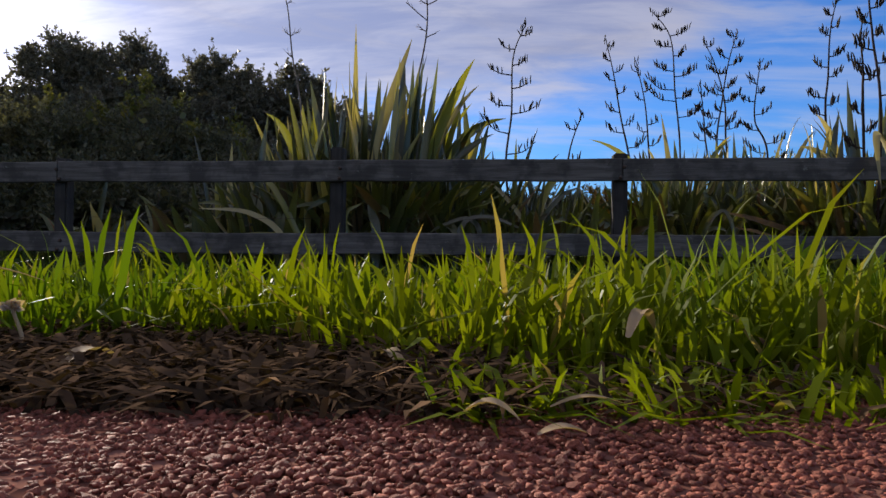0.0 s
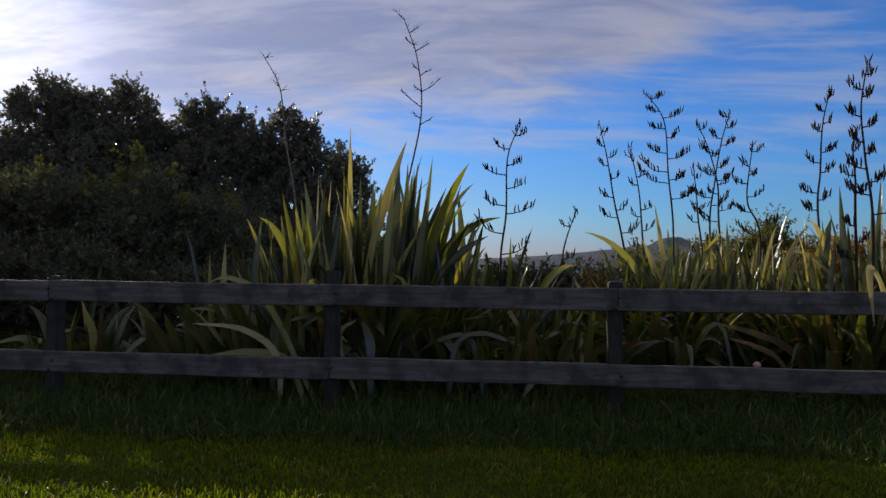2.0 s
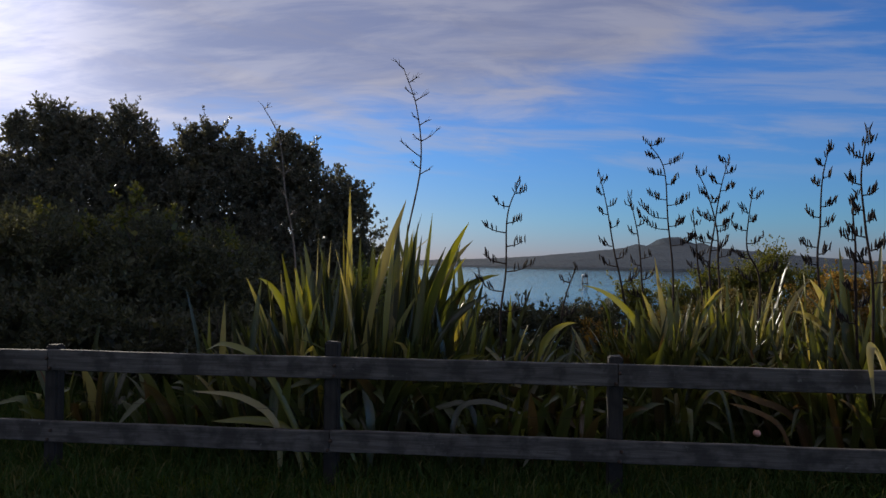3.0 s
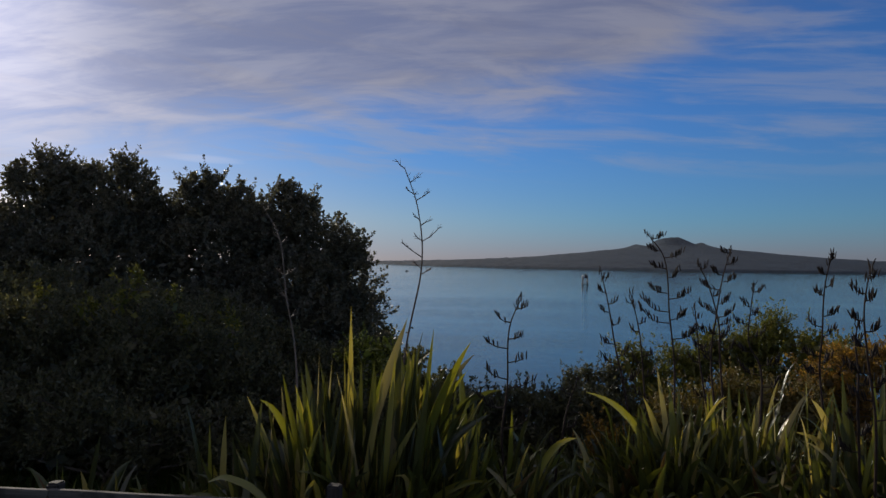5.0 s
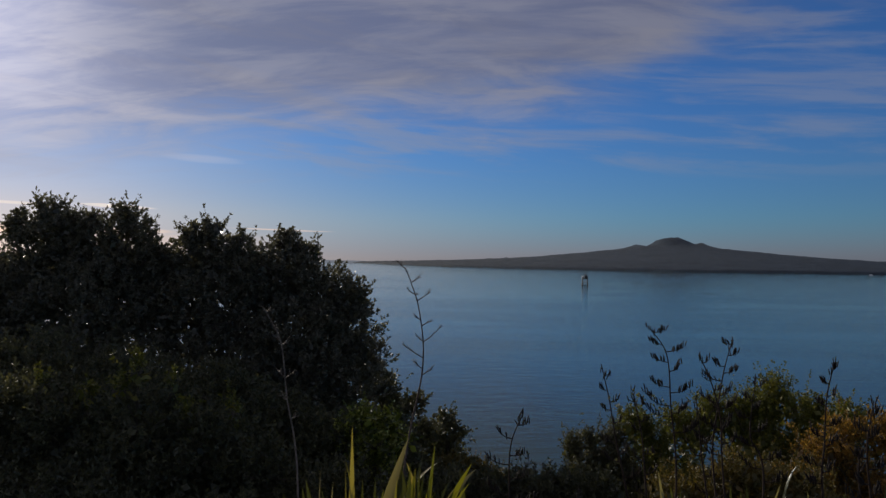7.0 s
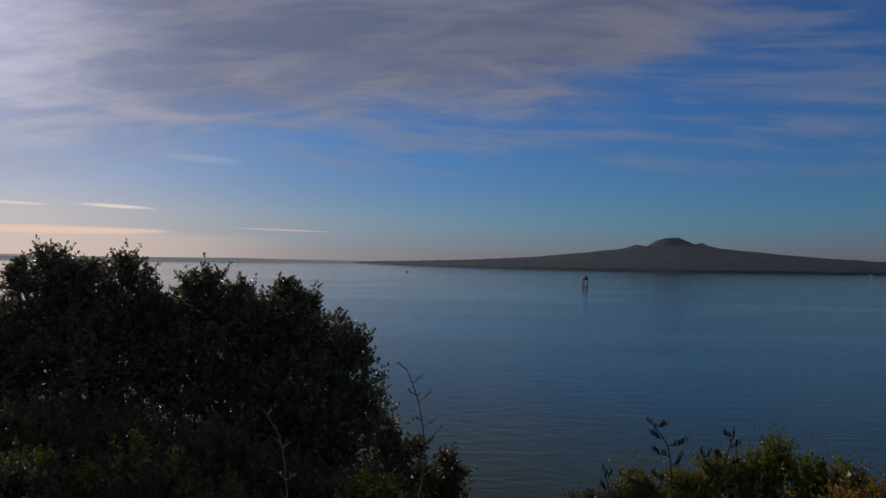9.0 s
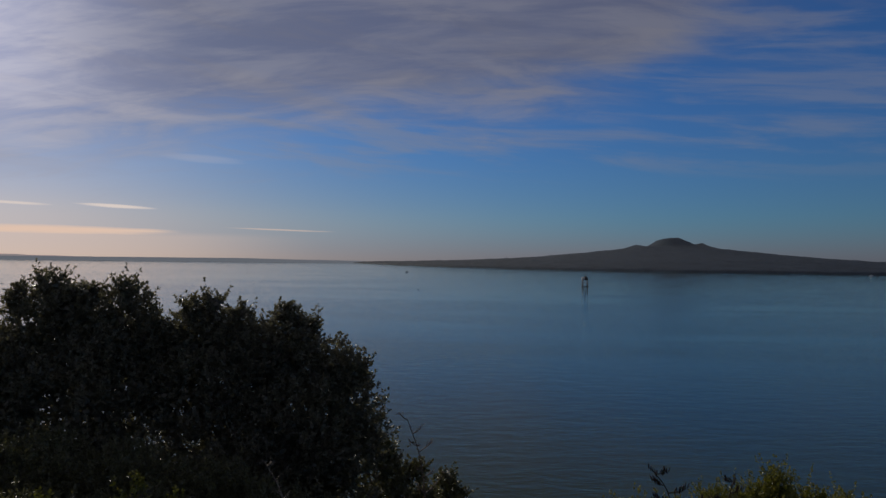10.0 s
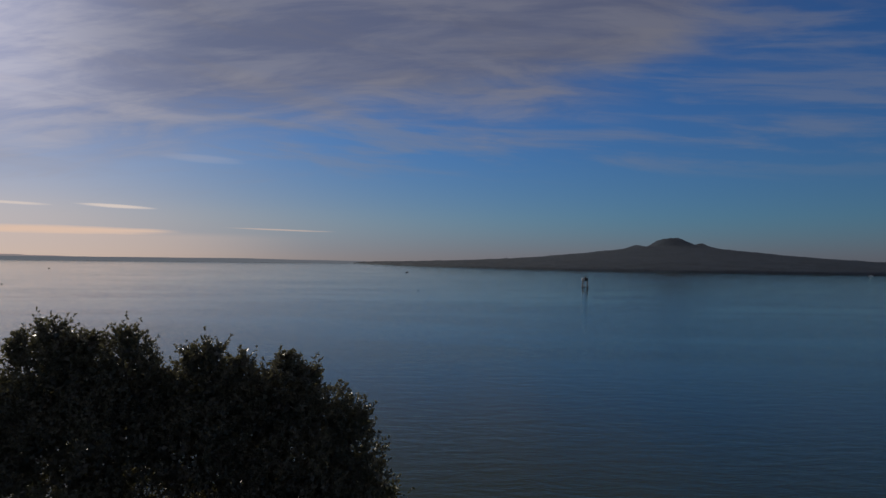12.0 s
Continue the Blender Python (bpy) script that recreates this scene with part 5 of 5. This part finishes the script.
def make_litter():
    rng = np.random.default_rng(12)
    n = 2600
    y = EDGE - 0.02 + rng.gamma(2.0, 0.028, n)
    x = rng.uniform(-1, 1, n) * (0.1 + 0.72 * y)
    near = (x < 0.05) | (rng.random(n) < 0.35)
    x, y, n, more = x[near], y[near], int(near.sum()), 5200
    y = np.concatenate([y, EDGE - 0.012 + 0.20 * rng.random(more)])
    x = np.concatenate([x, rng.uniform(-0.42, 0.06, more)])
    n += more
    co, f, uv = blades(rng, x, y, rng.uniform(0.006, 0.018, n), rng.uniform(0.0016, 0.0042, n), rng.uniform(0.8, 2.0, n), rng.uniform(0.0, 0.004, n))
    ob = new("leaf_litter", mesh_of("leaf_litter", co, f, LITTER, uv))
    tagged(ob, "dark dead leaf litter along the edge of the path", "litter", kind="stuff")


def dry_leaf(x, y, z, long, wide, turn, curl, mat, label):
    """A curled dead leaf."""
    co, uv, f = [], [], []
    n = 8
    for i in range(n + 1):
        s = i / n
        half = 0.5 * wide * math.sin(math.pi * (0.08 + 0.9 * s)) ** 0.7
        h = curl * long * math.sin(math.pi * s) + 0.1 * long * s * curl
        for k in (-1, 0, 1):
            co.append(((s - 0.5) * long, k * half, h + 0.35 * half * abs(k)))
            uv.append((0.5 + 0.5 * k, s))
    for i in range(n):
        p = 3 * i
        f += [(p, p + 1, p + 4, p + 3), (p + 1, p + 2, p + 5, p + 4)]
    ob = new("dry_leaf", mesh_of("dry_leaf", co, f, mat, uv, smooth=True))
    ob.matrix_basis = pose(x, y, z, 0, 0, turn)
    tagged(ob, label, "dry leaf", "dead leaves at the lawn's edge")


def dried_flower(x, y, high, seed):
    """A dried clover head: a short stem and a ball of withered florets."""
    rnd, rng = random.Random(seed), np.random.default_rng(seed)
    g = float(land(x, y))
    ob = holder("dried_flower", (x, y, g), "withered pale clover head standing in the grass", "flower", "dried flower heads")
    bm = bmesh.new()
    tube(bm, glide([Vector((0, 0, 0)), Vector((0.004, 0.002, high * 0.5)), Vector((0, 0, high))], 4), 0.0011, 0.0008, 5)
    part("stem", bm, STRAW, ob)
    n = 46
    v = rng.normal(size=(n, 3))
    v /= np.linalg.norm(v, axis=1)[:, None]
    v[:, 2] = v[:, 2] * 0.7 + 0.1
    p = np.zeros((n, 3)) + np.array([0, 0, high])
    u = np.cross(v, rng.normal(size=(n, 3)))
    u /= np.linalg.norm(u, axis=1)[:, None]
    L = rng.uniform(0.003, 0.0065, (n, 1))
    q = np.stack([p, p + v * L * 0.6 + u * 0.0016, p + v * L, p + v * L * 0.6 - u * 0.0016], 1).reshape(-1, 3)
    head = new("flower_head", mesh_of("flower_head", q, np.arange(4 * n).reshape(-1, 4), PALE_PETAL))
    head.parent = ob


# A small rounded pink object, of no certain kind, in the rough grass.
def ball():
    bm = bmesh.new()
    bmesh.ops.create_uvsphere(bm, u_segments=16, v_segments=10, radius=0.028)
    for v in bm.verts:
        v.co *= 1 + 0.06 * noise.noise(v.co * 40)
        v.co.z *= 0.9
    ob = part("ball", bm, PINK)
    ob.location = (2.316, 5.03, 0.135)
    tagged(ob, "small pale pink rounded object in the rough grass", "ball")


ball()
make_litter()
dry_leaf(0.068, 0.170, 0.006, 0.013, 0.0050, 8, 0.12, STRAW, "pale curled dead leaf on the edge of the path")
dry_leaf(0.050, 0.180, 0.007, 0.017, 0.0060, -14, 0.25, STRAW, "tan curled dead leaf at the edge of the lawn")
dry_leaf(0.078, 0.190, 0.009, 0.022, 0.0035, 14, 0.10, STRAW, "long thin dead leaf at the edge of the lawn")
dry_leaf(-0.175, 0.30, 0.036, 0.060, 0.005, 22, 0.12, STRAW, "brown dead blade lying across the grass")
dry_leaf(-0.10, 0.262, 0.006, 0.030, 0.008, 70, 0.2, STRAW, "brown curled dead leaf in the litter")
dry_leaf(0.015, 0.27, 0.007, 0.026, 0.007, 120, 0.2, STRAW, "brown curled dead leaf in the litter")
dry_leaf(0.115, 0.27, 0.020, 0.030, 0.006, 55, 0.3, STRAW, "brown curled dead leaf in the litter")
dried_flower(0.067, 0.45, 0.046, 51)
dried_flower(-0.155, 0.30, 0.034, 52)
dried_flower(-0.09, 0.42, 0.036, 53)
dried_flower(0.146, 1.25, 0.055, 54)


def dead_patch(x, y, wide, seed):
    """A small withered patch of clover in the lawn."""
    rng = np.random.default_rng(seed)
    n = 60
    px, py = rng.normal(x, wide, n), rng.normal(y, wide * 0.8, n)
    co, f, uv = blades(rng, px, py, rng.uniform(0.010, 0.024, n), rng.uniform(0.002, 0.005, n), rng.uniform(0.3, 1.1, n), land(px, py) + rng.uniform(0.010, 0.024, n))
    ob = new("withered_clover", mesh_of("withered_clover", co, f, WITHERED, uv))
    tagged(ob, "withered red-brown clover patch in the lawn", "clover", "withered patches in the lawn", "stuff")


for k, (px, py, wide) in enumerate(((-0.216, 0.958, 0.016), (-0.446, 0.956, 0.012), (-0.272, 1.586, 0.012), (-0.564, 0.915, 0.01), (-0.277, 1.56, 0.014), (-0.133, 1.541, 0.018), (-1.213, 2.323, 0.012), (-0.505, 1.938, 0.014), (0.265, 1.374, 0.02), (0.76, 1.537, 0.014))):
    dead_patch(px, py, wide, 61 + k)


# ---- loose stones of the path ----
def stone_mesh(rnd):
    bm = bmesh.new()
    bmesh.ops.create_icosphere(bm, subdivisions=1, radius=1.0)
    for v in bm.verts:
        v.co *= rnd.uniform(0.5, 1.3)
        v.co.z *= 0.7
    me = bpy.data.meshes.new("stone")
    bm.to_mesh(me)
    bm.free()
    me.materials.append(SCORIA)
    return me


def make_stones():
    rnd = random.Random(9)
    shapes = [stone_mesh(rnd) for k in range(7)]
    flat = []
    for me in shapes:
        flat.append((np.array([v.co for v in me.vertices]), np.array([p.vertices for p in me.polygons])))
    rng = np.random.default_rng(10)
    for k in range(300):
        y = rnd.uniform(0.115, EDGE + 0.02)
        x = rnd.uniform(-1, 1) * (0.05 + 0.75 * y)
        s = rnd.uniform(0.0010, 0.0023)
        ob = new("stone", shapes[k % 7])
        ob.parent = path_ob
        ob.matrix_basis = pose(x, y, 0.004 + s * 0.3, rnd.uniform(-25, 25), rnd.uniform(-25, 25), rnd.uniform(0, 360)) @ Matrix.Diagonal((s, s, s, 1))
    co, f, k = [], [], 0
    for i in range(13000):
        c, g = flat[i % 7]
        y = rng.uniform(0.09, EDGE + 0.02) if i < 12400 else rng.uniform(-0.6, 0.3)
        x = rng.uniform(-1, 1) * (0.05 + 0.75 * y if i < 12400 else 1.6)
        if i >= 12400 and y > EDGE:
            continue
        s = rng.uniform(0.0006, 0.0016)
        a = rng.uniform(0, 6.28)
        r = np.array([[math.cos(a), -math.sin(a), 0], [math.sin(a), math.cos(a), 0], [0, 0, 1]])
        co.append((c * s) @ r.T + np.array([x, y, 0.004 + s * 0.25]))
        f.append(g + k)
        k += len(c)
    ob = new("loose_chip", mesh_of("loose_chip", np.concatenate(co), np.concatenate(f), SCORIA))
    ob.parent = path_ob
    tagged(ob, kind="stuff")


make_stones()
